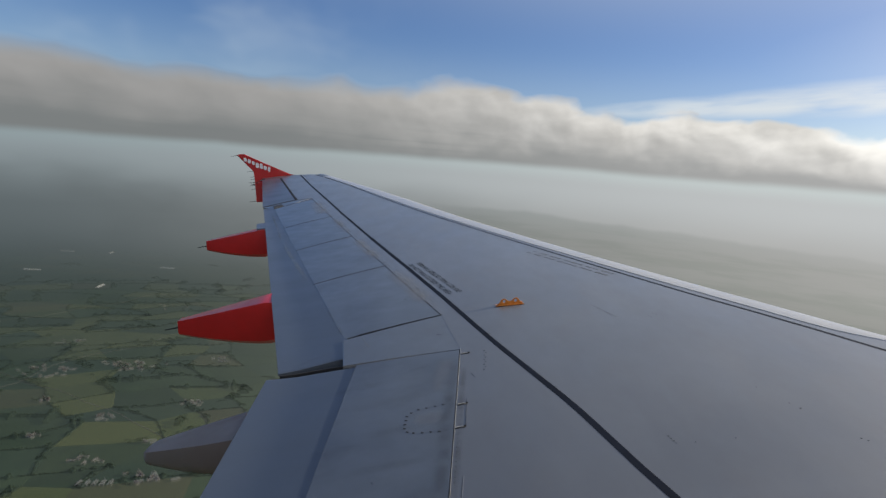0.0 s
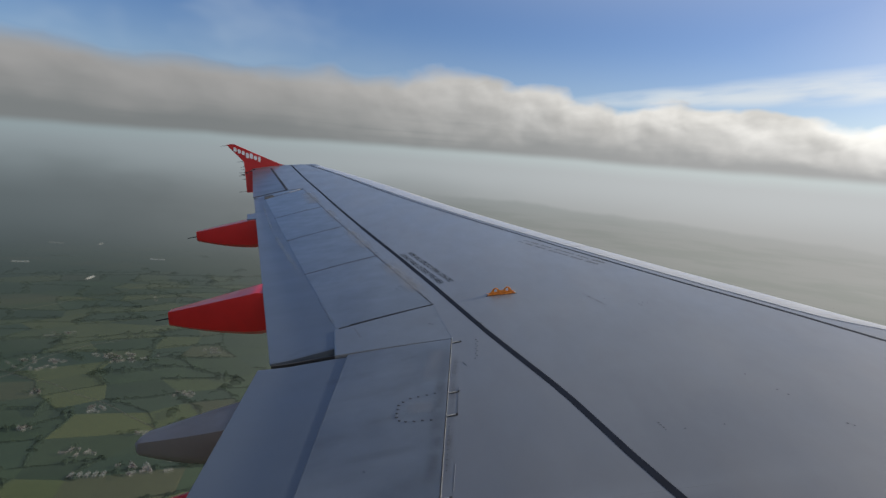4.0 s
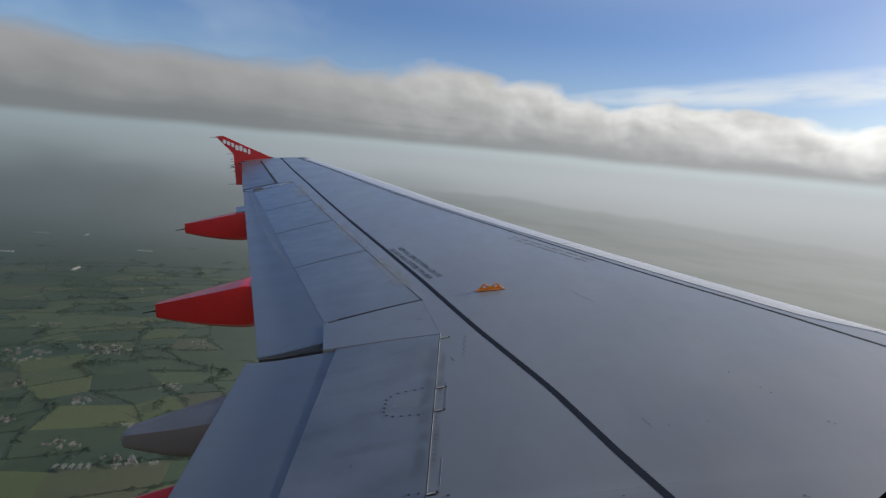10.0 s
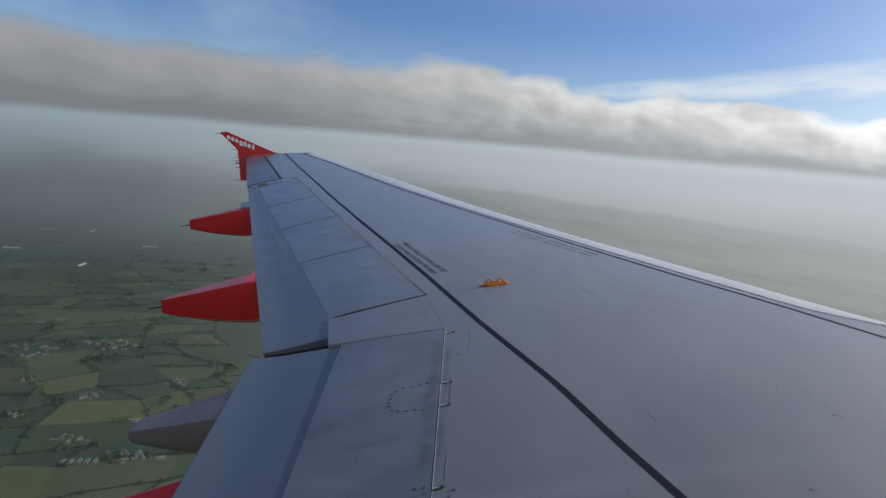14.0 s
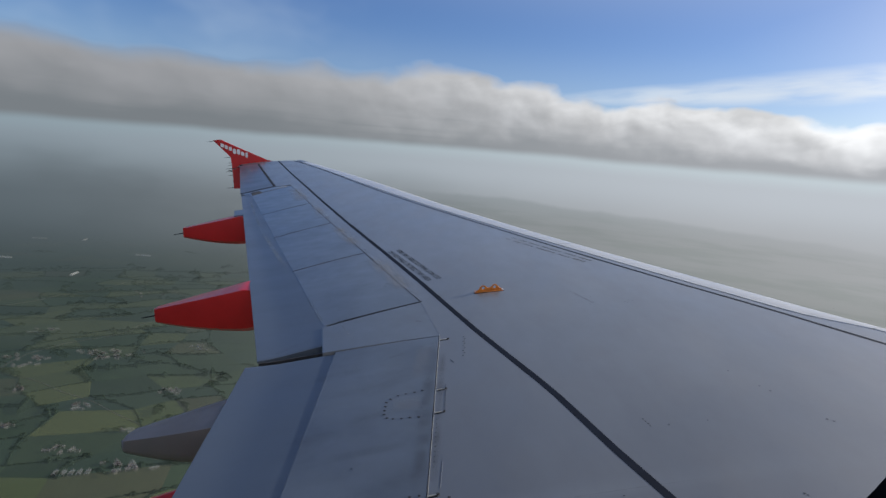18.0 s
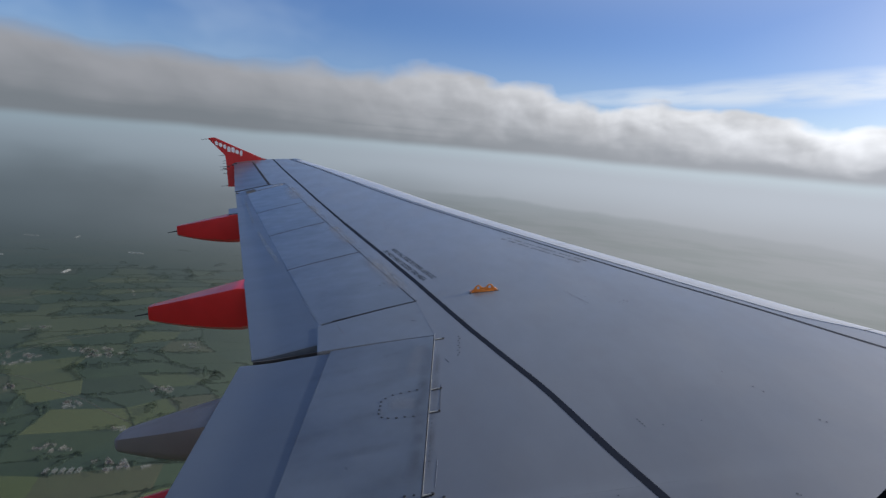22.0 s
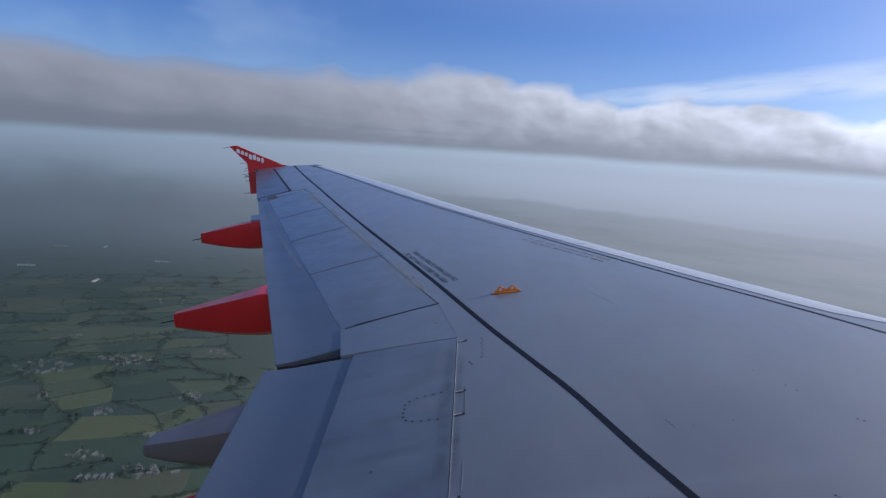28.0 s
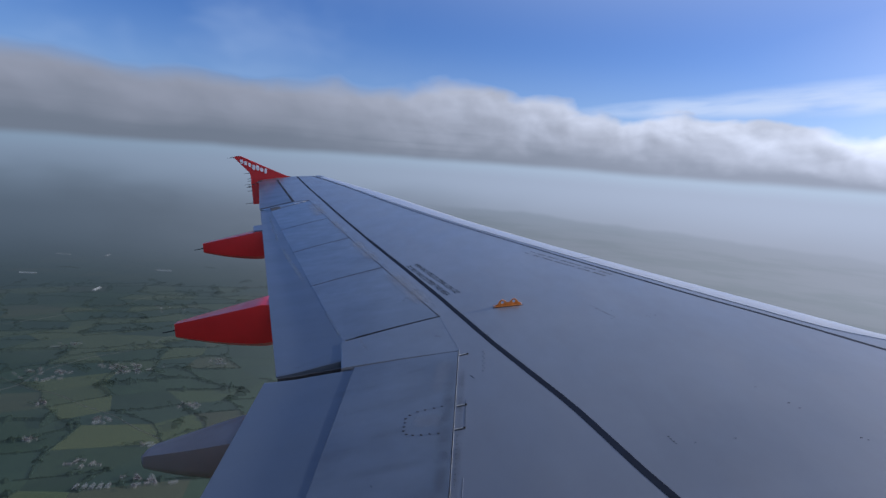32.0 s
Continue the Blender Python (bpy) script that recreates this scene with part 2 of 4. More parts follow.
# ---- materials ----
def material(name, color, rough=0.5, metal=0.0, spec=0.5, grain=0.0, grain_scale=8.0, stains=0.0, stain_scale=0.8,
             bump=0.0, bump_scale=40.0, stretch=(1, 1, 1), vary=0.0, island=False, coat=0.0, coat_ior=1.5, coat_rough=0.08):
    m = bpy.data.materials.new(name)
    m.use_nodes = True
    k = Nodes(m.node_tree)
    shader = k.tree.nodes.new("ShaderNodeBsdfPrincipled")
    output = k.tree.nodes.new("ShaderNodeOutputMaterial")
    k.put(shader.outputs[0], output.inputs[0])
    where = k.tree.nodes.new("ShaderNodeTexCoord").outputs["Object"]
    mapping = k.tree.nodes.new("ShaderNodeMapping")
    k.put(where, mapping.inputs[0])
    mapping.inputs["Scale"].default_value = stretch
    where = mapping.outputs[0]
    col = k.mix(0.0, color, color)
    if grain:
        f = k.ramp(k.noise(where, grain_scale, 6.0, 0.6), 0.3, 0.7, smooth=False)
        col = k.mix(f, k.mix(1.0, col, (1 - grain,) * 3, "MULTIPLY"), k.mix(1.0, col, (1 + grain,) * 3, "MULTIPLY"))
    if stains:
        f = k.ramp(k.noise(where, stain_scale, 5.0, 0.6), 0.42, 0.75)
        col = k.mix(k.math("MULTIPLY", f, stains), col, k.mix(1.0, col, (0.55, 0.55, 0.57), "MULTIPLY"))
    if vary:
        node = k.tree.nodes.new("ShaderNodeNewGeometry").outputs["Random Per Island"] if island else k.tree.nodes.new("ShaderNodeObjectInfo").outputs["Random"]
        col = k.mix(1.0, col, k.mix(node, (1 - vary,) * 3, (1 + vary,) * 3), "MULTIPLY")
    k.put(col, shader.inputs["Base Color"])
    r = k.ramp(k.noise(where, stain_scale * 3, 4.0), 0.3, 0.7, rough * 0.85, min(1.0, rough * 1.2), False)
    k.put(r, shader.inputs["Roughness"])
    shader.inputs["Metallic"].default_value = metal
    shader.inputs["Specular IOR Level"].default_value = spec
    shader.inputs["Coat Weight"].default_value = coat
    shader.inputs["Coat Roughness"].default_value = coat_rough
    shader.inputs["Coat IOR"].default_value = coat_ior
    if bump:
        b = k.tree.nodes.new("ShaderNodeBump")
        b.inputs["Strength"].default_value = bump
        b.inputs["Distance"].default_value = 0.004
        k.put(k.noise(where, bump_scale, 4.0), b.inputs["Height"])
        k.put(b.outputs[0], shader.inputs["Normal"])
    return m


# the wing paint's broad grain stands in for mottled cloud reflections
WING = material("grey_wing_paint", (0.104, 0.114, 0.121), 0.50, spec=0.8, coat=1.0, coat_ior=1.72, coat_rough=0.26, grain=0.09, grain_scale=2.0, stains=0.30, stain_scale=1.1, stretch=(1, 0.45, 1))
PANEL = material("grey_panel_paint", (0.090, 0.109, 0.129), 0.40, spec=0.8, coat=0.8, coat_rough=0.16, grain=0.16, grain_scale=3.0, stains=0.75, stain_scale=1.8, stretch=(0.8, 1, 1), vary=0.05)
FLAP = material("grey_flap_paint", (0.071, 0.092, 0.122), 0.38, spec=0.7, coat=0.4, coat_rough=0.16, grain=0.03, grain_scale=4.0, stains=0.2, stain_scale=0.8, stretch=(0.5, 1, 1), vary=0.03)
SHROUD = material("grey_shroud_paint", (0.092, 0.107, 0.120), 0.48, spec=0.8, coat=1.0, coat_ior=1.62, coat_rough=0.26, grain=0.05, grain_scale=4.0, stains=0.2, stain_scale=1.5)
SLAT = material("pale_slat_metal", (0.50, 0.50, 0.47), 0.42, metal=0.0, coat=1.0, coat_ior=1.7, coat_rough=0.2, grain=0.04, stains=0.15, stretch=(1, 0.2, 1))
CORE = material("dark_wing_inside", (0.035, 0.037, 0.04), 0.7, grain=0.2)
LINE = material("black_paint", (0.008, 0.013, 0.025), 0.8, spec=0.12, grain=0.15, grain_scale=10.0)
FAINT = material("worn_black_paint", (0.055, 0.06, 0.07), 0.7, spec=0.3, grain=0.2, grain_scale=30.0)
RED = material("red_paint", (0.52, 0.013, 0.012), 0.45, spec=0.35, coat=0.45, coat_rough=0.15, grain=0.06, grain_scale=6.0, stains=0.2, stain_scale=2.0)
GREYF = material("grey_fairing_paint", (0.185, 0.168, 0.158), 0.5, grain=0.05, stains=0.3, stain_scale=2.0)
ORANGE = material("orange_bracket_paint", (0.55, 0.18, 0.022), 0.4, grain=0.1, grain_scale=30.0)
WHITE = material("white_paint", (0.78, 0.78, 0.77), 0.45, grain=0.04)
SEAL = material("pale_metal_strip", (0.44, 0.43, 0.38), 0.4, metal=0.2, grain=0.15, grain_scale=20.0)
STEEL_AND_GLINT = material("dull_steel_and_glint", (0.30, 0.31, 0.32), 0.5, metal=0.3, grain=0.1)
SEALANT_AND_SHADE = material("dark_seal_and_shade", (0.028, 0.03, 0.036), 0.85, spec=0.15, grain=0.25, grain_scale=12.0)
SCREW = material("dark_screw", (0.025, 0.027, 0.032), 0.8, spec=0.2)
RUBBER_AND_SHADE = material("dark_rubber_and_shade", (0.02, 0.02, 0.021), 0.7, grain=0.2, grain_scale=60.0)
SKIN = material("white_fuselage_paint", (0.48, 0.48, 0.48), 0.35, grain=0.03, stains=0.1)

# ---- shape of the wing ----
SWEEP = math.tan(radians(27.4))
TIP = 16.75


def lead(y):
    return -(y - 1.98) * SWEEP


def trail(y):
    return -6.1 if y < 6.4 else -6.1 - (y - 6.4) * 0.305


def z_lead(y):
    u = y - 1.98
    return u * math.tan(radians(5.043)) + 0.587 * (u / 15) ** 2


def top_z(x, y):
    """Height of the wing's upper surface."""
    chord = lead(y) - trail(y)
    c = (lead(y) - x) / chord
    twist = float(np.interp(y, [2, 6.4, 17], [5, 3.5, 1]))
    z0 = z_lead(y)
    z1 = z0 - chord * math.tan(radians(twist))
    k = min(max(c, 0), 1)
    return z0 + 0.03 + (z1 - z0 - 0.03) * c + 0.088 * chord * k * (1 - k)


def at_chord(y, c):
    return lead(y) - c * (lead(y) - trail(y))


# ---- helpers for parts ----
airliner = tagged(new("airliner"), "grey airliner wing with red wingtip fence and flap fairings", "airplane")
airliner.matrix_world = ATTITUDE


def finish(bm, name, mat, smooth=None):
    bmesh.ops.recalc_face_normals(bm, faces=bm.faces)
    me = bpy.data.meshes.new(name)
    bm.to_mesh(me)
    bm.free()
    me.materials.append(mat)
    if smooth is not None:
        for f in me.polygons:
            f.use_smooth = True
        me.set_sharp_from_angle(angle=radians(smooth))
    return me


def part(name, bm, mat, parent, label="", smooth=None):
    ob = new(name, bm if isinstance(bm, bpy.types.Mesh) else finish(bm, name, mat, smooth))
    ob.parent = parent
    if label:
        ob["label"] = label
    return ob


def grid_solid(rows, thick):
    """A closed slab from a grid of points, its underside thick(i, j) lower."""
    bm = bmesh.new()
    ni, nj = len(rows), len(rows[0])
    up = [[bm.verts.new(p) for p in r] for r in rows]
    dn = [[bm.verts.new((p[0], p[1], p[2] - thick(i, j))) for j, p in enumerate(r)] for i, r in enumerate(rows)]
    for i in range(ni - 1):
        for j in range(nj - 1):
            bm.faces.new((up[i][j], up[i + 1][j], up[i + 1][j + 1], up[i][j + 1]))
            bm.faces.new((dn[i][j], dn[i][j + 1], dn[i + 1][j + 1], dn[i + 1][j]))
    for i in range(ni - 1):
        for j in (0, nj - 1):
            bm.faces.new((up[i][j], up[i + 1][j], dn[i + 1][j], dn[i][j]))
    for j in range(nj - 1):
        for i in (0, ni - 1):
            bm.faces.new((up[i][j], up[i][j + 1], dn[i][j + 1], dn[i][j]))
    return bm


def steps(count, edge):
    return [0.0, edge, 2 * edge] + [2 * edge + (1 - 4 * edge) * k / count for k in range(1, count)] + [1 - 2 * edge, 1 - edge, 1.0]


def panel(corners, thick=0.03, lift=0.0, aft_lift=None, nu=14, nv=6, gap=0.005, thin_aft=None, outer_drop=0.0):
    """A panel that follows the wing: corners front inner, front outer, aft outer, aft inner, as (x, y); rounded borders."""
    a, b, c, d = [Vector(p) for p in corners]
    mid = (a + b + c + d) / 4
    a, b, c, d = [p + (mid - p).normalized() * gap for p in (a, b, c, d)]
    aft_lift = lift if aft_lift is None else aft_lift
    us, vs = steps(nu, 0.003), steps(nv, 0.006)
    rows = []
    for u in us:
        row = []
        for v in vs:
            p = a.lerp(b, u).lerp(d.lerp(c, u), v)
            edge = 0.003 if u in (0.0, 1.0) or v in (0.0, 1.0) else 0.0
            row.append((p.x, p.y, top_z(p.x, p.y) + lift - outer_drop * u * (1 - v) + (aft_lift - lift) * v - edge))
        rows.append(row)
    t1 = thick if thin_aft is None else thin_aft
    return grid_solid(rows, lambda i, j: thick + (t1 - thick) * vs[j])


def strip(points, width, lift=0.0008, length=0.15, depth=0.002):
    """A thin painted or laid strip along a line on the wing."""
    pts = [Vector(points[0])]
    for a, b in zip(points, points[1:]):
        a, b = Vector(a), Vector(b)
        k = max(1, int((b - a).length / length))
        pts += [a.lerp(b, i / k) for i in range(1, k + 1)]
    rows = []
    for i, p in enumerate(pts):
        d = (pts[min(i + 1, len(pts) - 1)] - pts[max(i - 1, 0)]).normalized()
        s = Vector((-d.y, d.x)) * width / 2
        rows.append([(q.x, q.y, top_z(q.x, q.y) + lift) for q in (p - s, p, p + s)])
    return grid_solid(rows, lambda i, j: depth)


def dot(x, y, radius, lift=0.0008, sides=8):
    bm = bmesh.new()
    ring = [bm.verts.new((x + radius * math.cos(t), y + radius * math.sin(t), top_z(x, y) + lift)) for t in [2 * math.pi * k / sides for k in range(sides)]]
    low = [bm.verts.new((v.co.x, v.co.y, v.co.z - 0.006)) for v in ring]
    bm.faces.new(ring)
    for k in range(sides):
        bm.faces.new((ring[k], ring[k - 1], low[k - 1], low[k]))
    return bm


def rod(p, q, radius, sides=8, tip=None):
    bm = bmesh.new()
    p, q = Vector(p), Vector(q)
    d = (q - p).normalized()
    s = d.orthogonal().normalized()
    t = d.cross(s)
    ends = []
    for o, r in ((p, radius), (q, radius if tip is None else tip)):
        ends.append([bm.verts.new(o + (s * math.cos(w) + t * math.sin(w)) * r) for w in [2 * math.pi * k / sides for k in range(sides)]])
    for k in range(sides):
        bm.faces.new((ends[0][k], ends[0][k - 1], ends[1][k - 1], ends[1][k]))
    bm.faces.new(ends[0])
    bm.faces.new(ends[1])
    return bm


# ---- wing: core, skin ----
def spoiler_hinge(y):
    return -5.01 - 0.357 * (y - 6.82)


def spoiler_end(y):
    return -5.81 - 0.342 * (y - 6.6)


def flap_end(y):
    return -6.23 - 0.283 * (y - 6.12)


def skin_back(y):
    if y < 4.20:
        return -5.70
    if y < 6.09:
        return -4.884 - 0.0797 * (6.08 - y)
    if y < 6.82:
        return -4.88 - (y - 6.08) * 0.176
    if y < 13.42:
        return spoiler_hinge(y)
    if y < 16.46:
        return -7.66 - 0.342 * (y - 13.45)
    return -9.18


def slat_back(y):
    """Chord share at which the slats end and the fixed skin begins."""
    return float(np.interp(y, [5.55, 5.64, 5.76, 5.90, 6.10, 8.0, 9.0, 10.0, 11.0, 12.0, 13.0, 14.0, 15.0, 16.0, 16.8], [0.022, 0.026, 0.040, 0.052, 0.056, 0.060, 0.064, 0.070, 0.074, 0.074, 0.070, 0.062, 0.060, 0.085, 0.12]))


cuts = [1.99, 4.199, 4.201, 6.089, 6.091, 6.819, 6.821, 13.419, 13.421, 16.459, 16.461, TIP]
ys = sorted(set(cuts + [round(v, 3) for v in np.linspace(2.0, 16.7, 90)] + [5.60, 5.66, 5.72, 5.80, 5.90, 6.0]))
rows = []
for y in ys:
    x0, x1 = at_chord(y, slat_back(y)), skin_back(y)
    rows.append([(x, y, top_z(x, y)) for x in [x0 + (x1 - x0) * k / 24 for k in range(25)]])
skin = part("wing_skin", grid_solid(rows, lambda i, j: 0.02), WING, airliner, "smooth grey painted upper wing skin", 30)

rows, under = [], []
for y in np.linspace(1.99, 16.70, 60):
    chord = lead(y) - trail(y)
    x0, x1 = at_chord(y, 0.02), max(trail(y) + 0.15, spoiler_end(max(y, 6.2)) - 0.02) if y < 13 else trail(y) + 0.2
    row, low = [], []
    for k in range(21):
        x = x0 + (x1 - x0) * k / 20
        c = (lead(y) - x) / chord
        row.append((x, y, top_z(x, y) - 0.05 - 0.10 * max(0.0, 0.06 - c)))
        low.append(0.02 + 0.62 * chord * 0.13 * math.sqrt(max(c, 0)) * max(0.02, 1.0 - c) * 1.6)
    rows.append(row)
    under.append(low)
part("wing_core", grid_solid(rows, lambda i, j: under[i][j]), CORE, airliner, "dark inner wing structure", 40)


# ---- leading edge: slats and root nose ----
def nose_rows(ys, back):
    rows = []
    for y in ys:
        push = float(np.interp(y, [5.6, 6.6, 9.0, 11.0, 12.0, 13.0, 14.0, 15.0, 16.0, 16.7], [0.0, 0.15, 0.25, 0.5, 0.8, 1.05, 1.05, 0.75, 0.4, 0.0]))
        chord = lead(y) - trail(y)
        z0 = top_z(lead(y), y)
        b = back(y)
        prof = []
        for c in (1.0, 0.75, 0.5, 0.3, 0.15):
            x = at_chord(y, b * c)
            prof.append((x + 0.13 * push * (1 - c), y, top_z(x, y) + 0.003 + 0.3 * b * c * (1 - c) + 0.010 * push * (1 - c)))
        for fx, fz in ((0.000, -0.004), (-0.022, -0.018), (-0.034, -0.042), (-0.030, -0.075), (0.0, -0.12), (0.09, -0.15), (0.20, -0.19)):
            prof.append((lead(y) - fx * chord / 3.5 - 0.002 + 0.13 * push, y, z0 + fz * chord / 3.5 + 0.012 * push))
        rows.append(prof)
    return rows


def shell(rows):
    bm = bmesh.new()
    g = [[bm.verts.new(p) for p in r] for r in rows]
    for i in range(len(g) - 1):
        for j in range(len(g[0]) - 1):
            bm.faces.new((g[i][j], g[i + 1][j], g[i + 1][j + 1], g[i][j + 1]))
        bm.faces.new((g[i][0], g[i + 1][0], g[i + 1][-1], g[i][-1]))
    bm.faces.new(g[0])
    bm.faces.new(g[-1])
    return bm


for y0, y1 in ((5.60, 8.30), (8.31, 11.0), (11.01, 13.75), (13.76, 16.45)):
    stops = list(np.linspace(y0, y1, 26))
    part("slat", shell(nose_rows(stops, lambda y: slat_back(y) - 0.0035)), SLAT, airliner, "pale metal leading-edge slat", 50)
part("leading_edge", shell(nose_rows(list(np.linspace(1.99, 5.595, 12)), lambda y: 0.019)), SLAT, airliner, "pale fixed leading edge at the wing root", 50)
part("leading_edge", shell(nose_rows(list(np.linspace(16.46, TIP, 5)), lambda y: slat_back(y))), WING, airliner, "grey tip of the leading edge", 50)

# ---- trailing edge: spoilers, flaps, aileron ----
spoilers = []
for y0, y1, z0, z1 in ((6.82, 8.50, 6.60, 8.19), (8.50, 10.11, 8.19, 9.72), (10.11, 11.59, 9.72, 11.17), (11.59, 13.38, 11.17, 12.82)):
    s = panel([(spoiler_hinge(y0), y0), (spoiler_hinge(y1), y1), (spoiler_end(z1), z1), (spoiler_end(z0), z0)], 0.06, 0.0, 0.0, thin_aft=0.004)
    spoilers.append(part("spoiler", s, PANEL, airliner, "outer grey spoiler panel, closed", 30))
inner_spoiler = part("spoiler", panel([(-5.037, 4.20), (-4.888, 6.082), (-5.65, 6.086), (-5.755, 4.20)], 0.07, 0.0, 0.0, thin_aft=0.010, gap=0.001), PANEL, airliner,
                     "inner grey spoiler panel with a dotted access cover", 30)
part("shroud_panel", panel([(-4.85, 6.089), (-4.97, 6.82), (-5.815, 6.56), (-5.745, 6.089)], 0.04, -0.0010, 0.006, thin_aft=0.05, gap=0.0), SHROUD, airliner,
     "grey fixed panel between the spoilers", 30)
part("flap", panel([(-5.72, 1.99), (-5.61, 6.07), (-6.31, 6.09), (-6.34, 1.99)], 0.08, 0.005, -0.010, thin_aft=0.012, nu=20, outer_drop=0.0125), FLAP, airliner, "inner grey flap, slightly lowered", 30)
part("flap", panel([(spoiler_end(6.25) + 0.03, 6.25), (spoiler_end(12.98) + 0.03, 12.98), (flap_end(12.98), 12.98), (flap_end(6.14), 6.14)], 0.09, -0.0012, -0.002, thin_aft=0.012, nu=24), FLAP,
     airliner, "outer grey flap, slightly lowered", 30)
# dark plates added where the gap between the flaps lies in shade
shade_plate = []
for k in range(9):
    x = -5.62 - 0.60 * k / 8
    shade_plate.append([(x, 6.118, top_z(x, 6.14) - 0.012), (x, 6.138, top_z(x, 6.14) - 0.012)])
part("flap_end_rib", grid_solid(shade_plate, lambda i, j: 0.060 - 0.005 * i), RUBBER_AND_SHADE, airliner, "dark plate for the shade at the outer flap end")
part("flap_end_rib", panel([(-5.60, 5.98), (-5.60, 6.13), (-6.18, 6.12), (-6.18, 5.99)], 0.02, -0.085, nu=4, nv=4), RUBBER_AND_SHADE, airliner, "dark plate for the shade between the flaps")
part("aileron", panel([(-7.675, 13.46), (-8.69, 16.45), (-9.17, 16.60), (-8.24, 13.17)], 0.07, 0.0, thin_aft=0.01, gap=0.012), FLAP, airliner, "grey aileron beside the wingtip", 30)
part("fixed_panel", panel([(-7.40, 13.41), (-7.66, 13.43), (-8.22, 13.13), (-7.95, 12.84)], 0.05, -0.004), PANEL, airliner, "small grey fixed panel", 30)
part("fixed_panel", panel([(-5.71, 1.99), (-5.71, 4.19), (-5.76, 4.19), (-5.76, 1.99)], 0.05, 0.0, nv=2), PANEL, airliner, "grey fixed panel at the wing root", 30)

# dark sealed joints round the moving panels
for k, (y0, z0) in enumerate(((6.82, 6.60), (8.50, 8.19), (10.11, 9.72), (11.59, 11.17), (13.38, 12.82))):
    part("joint_seal", strip([(spoiler_hinge(y0) + 0.01, y0), (spoiler_end(z0) if k else -5.70, z0 + (0 if k else 0.035))], (0.012, 0.016, 0.018, 0.018, 0.03)[k], 0.0012), SEALANT_AND_SHADE, airliner)
part("joint_seal", strip([(spoiler_hinge(6.83), 6.83), (spoiler_hinge(13.38), 13.38)], 0.008, 0.0012), FAINT, airliner)
part("joint_seal", strip([(-7.665, 13.44), (-8.685, 16.44)], 0.045, 0.0012), SEALANT_AND_SHADE, airliner)
part("joint_seal", strip([(-7.67, 13.45), (-8.22, 13.16)], 0.035, 0.0012), SEALANT_AND_SHADE, airliner)

# ---- painted lines ----
OUTER = [(-8.27, 16.72), (-7.63, 14.85), (-6.96, 12.95), (-6.54, 11.72), (-5.90, 9.88)]
INNER = [(-5.90, 9.88), (-5.358, 8.347), (-5.0, 7.3), (-4.61, 6.09), (-4.315, 5.24), (-4.255, 5.05), (-4.205, 4.87), (-4.1, 4.48), (-3.99, 4.12), (-3.68, 3.0)]
part("walkway_line", strip(OUTER, 0.036), LINE, skin, "dark painted walkway line, worn towards the tip")
part("walkway_line", strip(INNER, 0.042), LINE, skin, "dark painted walkway line")
part("walkway_line", strip([(at_chord(y, c), y) for y, c in ((16.70, 0.16), (16.0, 0.112), (15.0, 0.082), (14.0, 0.085), (13.0, 0.096), (12.0, 0.101), (11.0, 0.100), (10.0, 0.093), (9.02, 0.088), (8.09, 0.086), (7.34, 0.085), (6.81, 0.084), (6.34, 0.079), (5.93, 0.076), (5.39, 0.078), (4.0, 0.08))], 0.030), LINE, skin, "thin dark line behind the slats")


# ---- flap fairings ----
def fairing(y, x_front, x_end, x_tip, side_top, bottom, ridge, tip_low, tip_high, width, mat, label, wick=True, tip_width=0.07, nose=0.0, smooth=28):
    """A canoe under the flap; heights are those at x_end (the flap's edge) and at the tip."""
    bm = bmesh.new()
    rings = []
    for k in range(15):
        x = x_front + (x_end - x_front) * k / 4 if k < 5 else x_end + (x_tip - x_end) * (k - 4) / 10
        s = (x - x_end) / (x_tip - x_end)
        s2 = max(0.0, s)
        bulge = 0.12 * s2 * (1 - s2)
        f = min(1.0, 0.25 + 0.75 * (x - x_front) / (x_end - x_front)) if s < 0 else 1.0
        hi = side_top + (tip_high - side_top) * s2 - (0.02 if s < 0 else 0) * -s
        lo = bottom + (tip_low - bottom) * s2 ** 1.5 - bulge * 0.3
        top = ridge + (tip_high + 0.012 - ridge) * s2
        if s < -0.001:
            top = min(top, top_z(x, y) - 0.07)
            hi = top - 0.03
            lo = lo + (hi - lo) * (1 - f) * 0.8
        w = (width + (tip_width - width) * s2 ** 1.3) / 2
        sec = [(-w, hi), (-w * 0.12, top), (w * 0.12, top), (w, hi), (w * 1.02, lo * 0.6 + hi * 0.4), (w * 0.92, lo * 0.88 + hi * 0.12),
               (w * 0.55, lo), (-w * 0.55, lo), (-w * 0.92, lo * 0.88 + hi * 0.12), (-w * 1.02, lo * 0.6 + hi * 0.4)]
        rings.append([bm.verts.new((x, y + p, q)) for p, q in sec])
    for out, share in ((0.35, 0.93), (0.7, 0.72), (0.95, 0.35)) if nose else ():
        mid_z = (tip_low + tip_high) / 2
        rings.append([bm.verts.new((x_tip - nose * out, y + (v.co.y - y) * share, mid_z + (v.co.z - mid_z) * share)) for v in rings[14]])
    for a, b in zip(rings, rings[1:]):
        for k in range(10):
            bm.faces.new((a[k], a[k - 1], b[k - 1], b[k]))
    bm.faces.new(rings[0])
    bm.faces.new(rings[-1])
    ob = part("flap_fairing", bm, mat, airliner, label, smooth)
    if wick:
        z = (tip_low + tip_high) / 2
        part("static_wick", rod((x_tip + 0.02, y, z), (x_tip - 0.17, y, z - 0.03), 0.009, tip=0.005), SCREW, ob, "thin black static wick")
    return ob


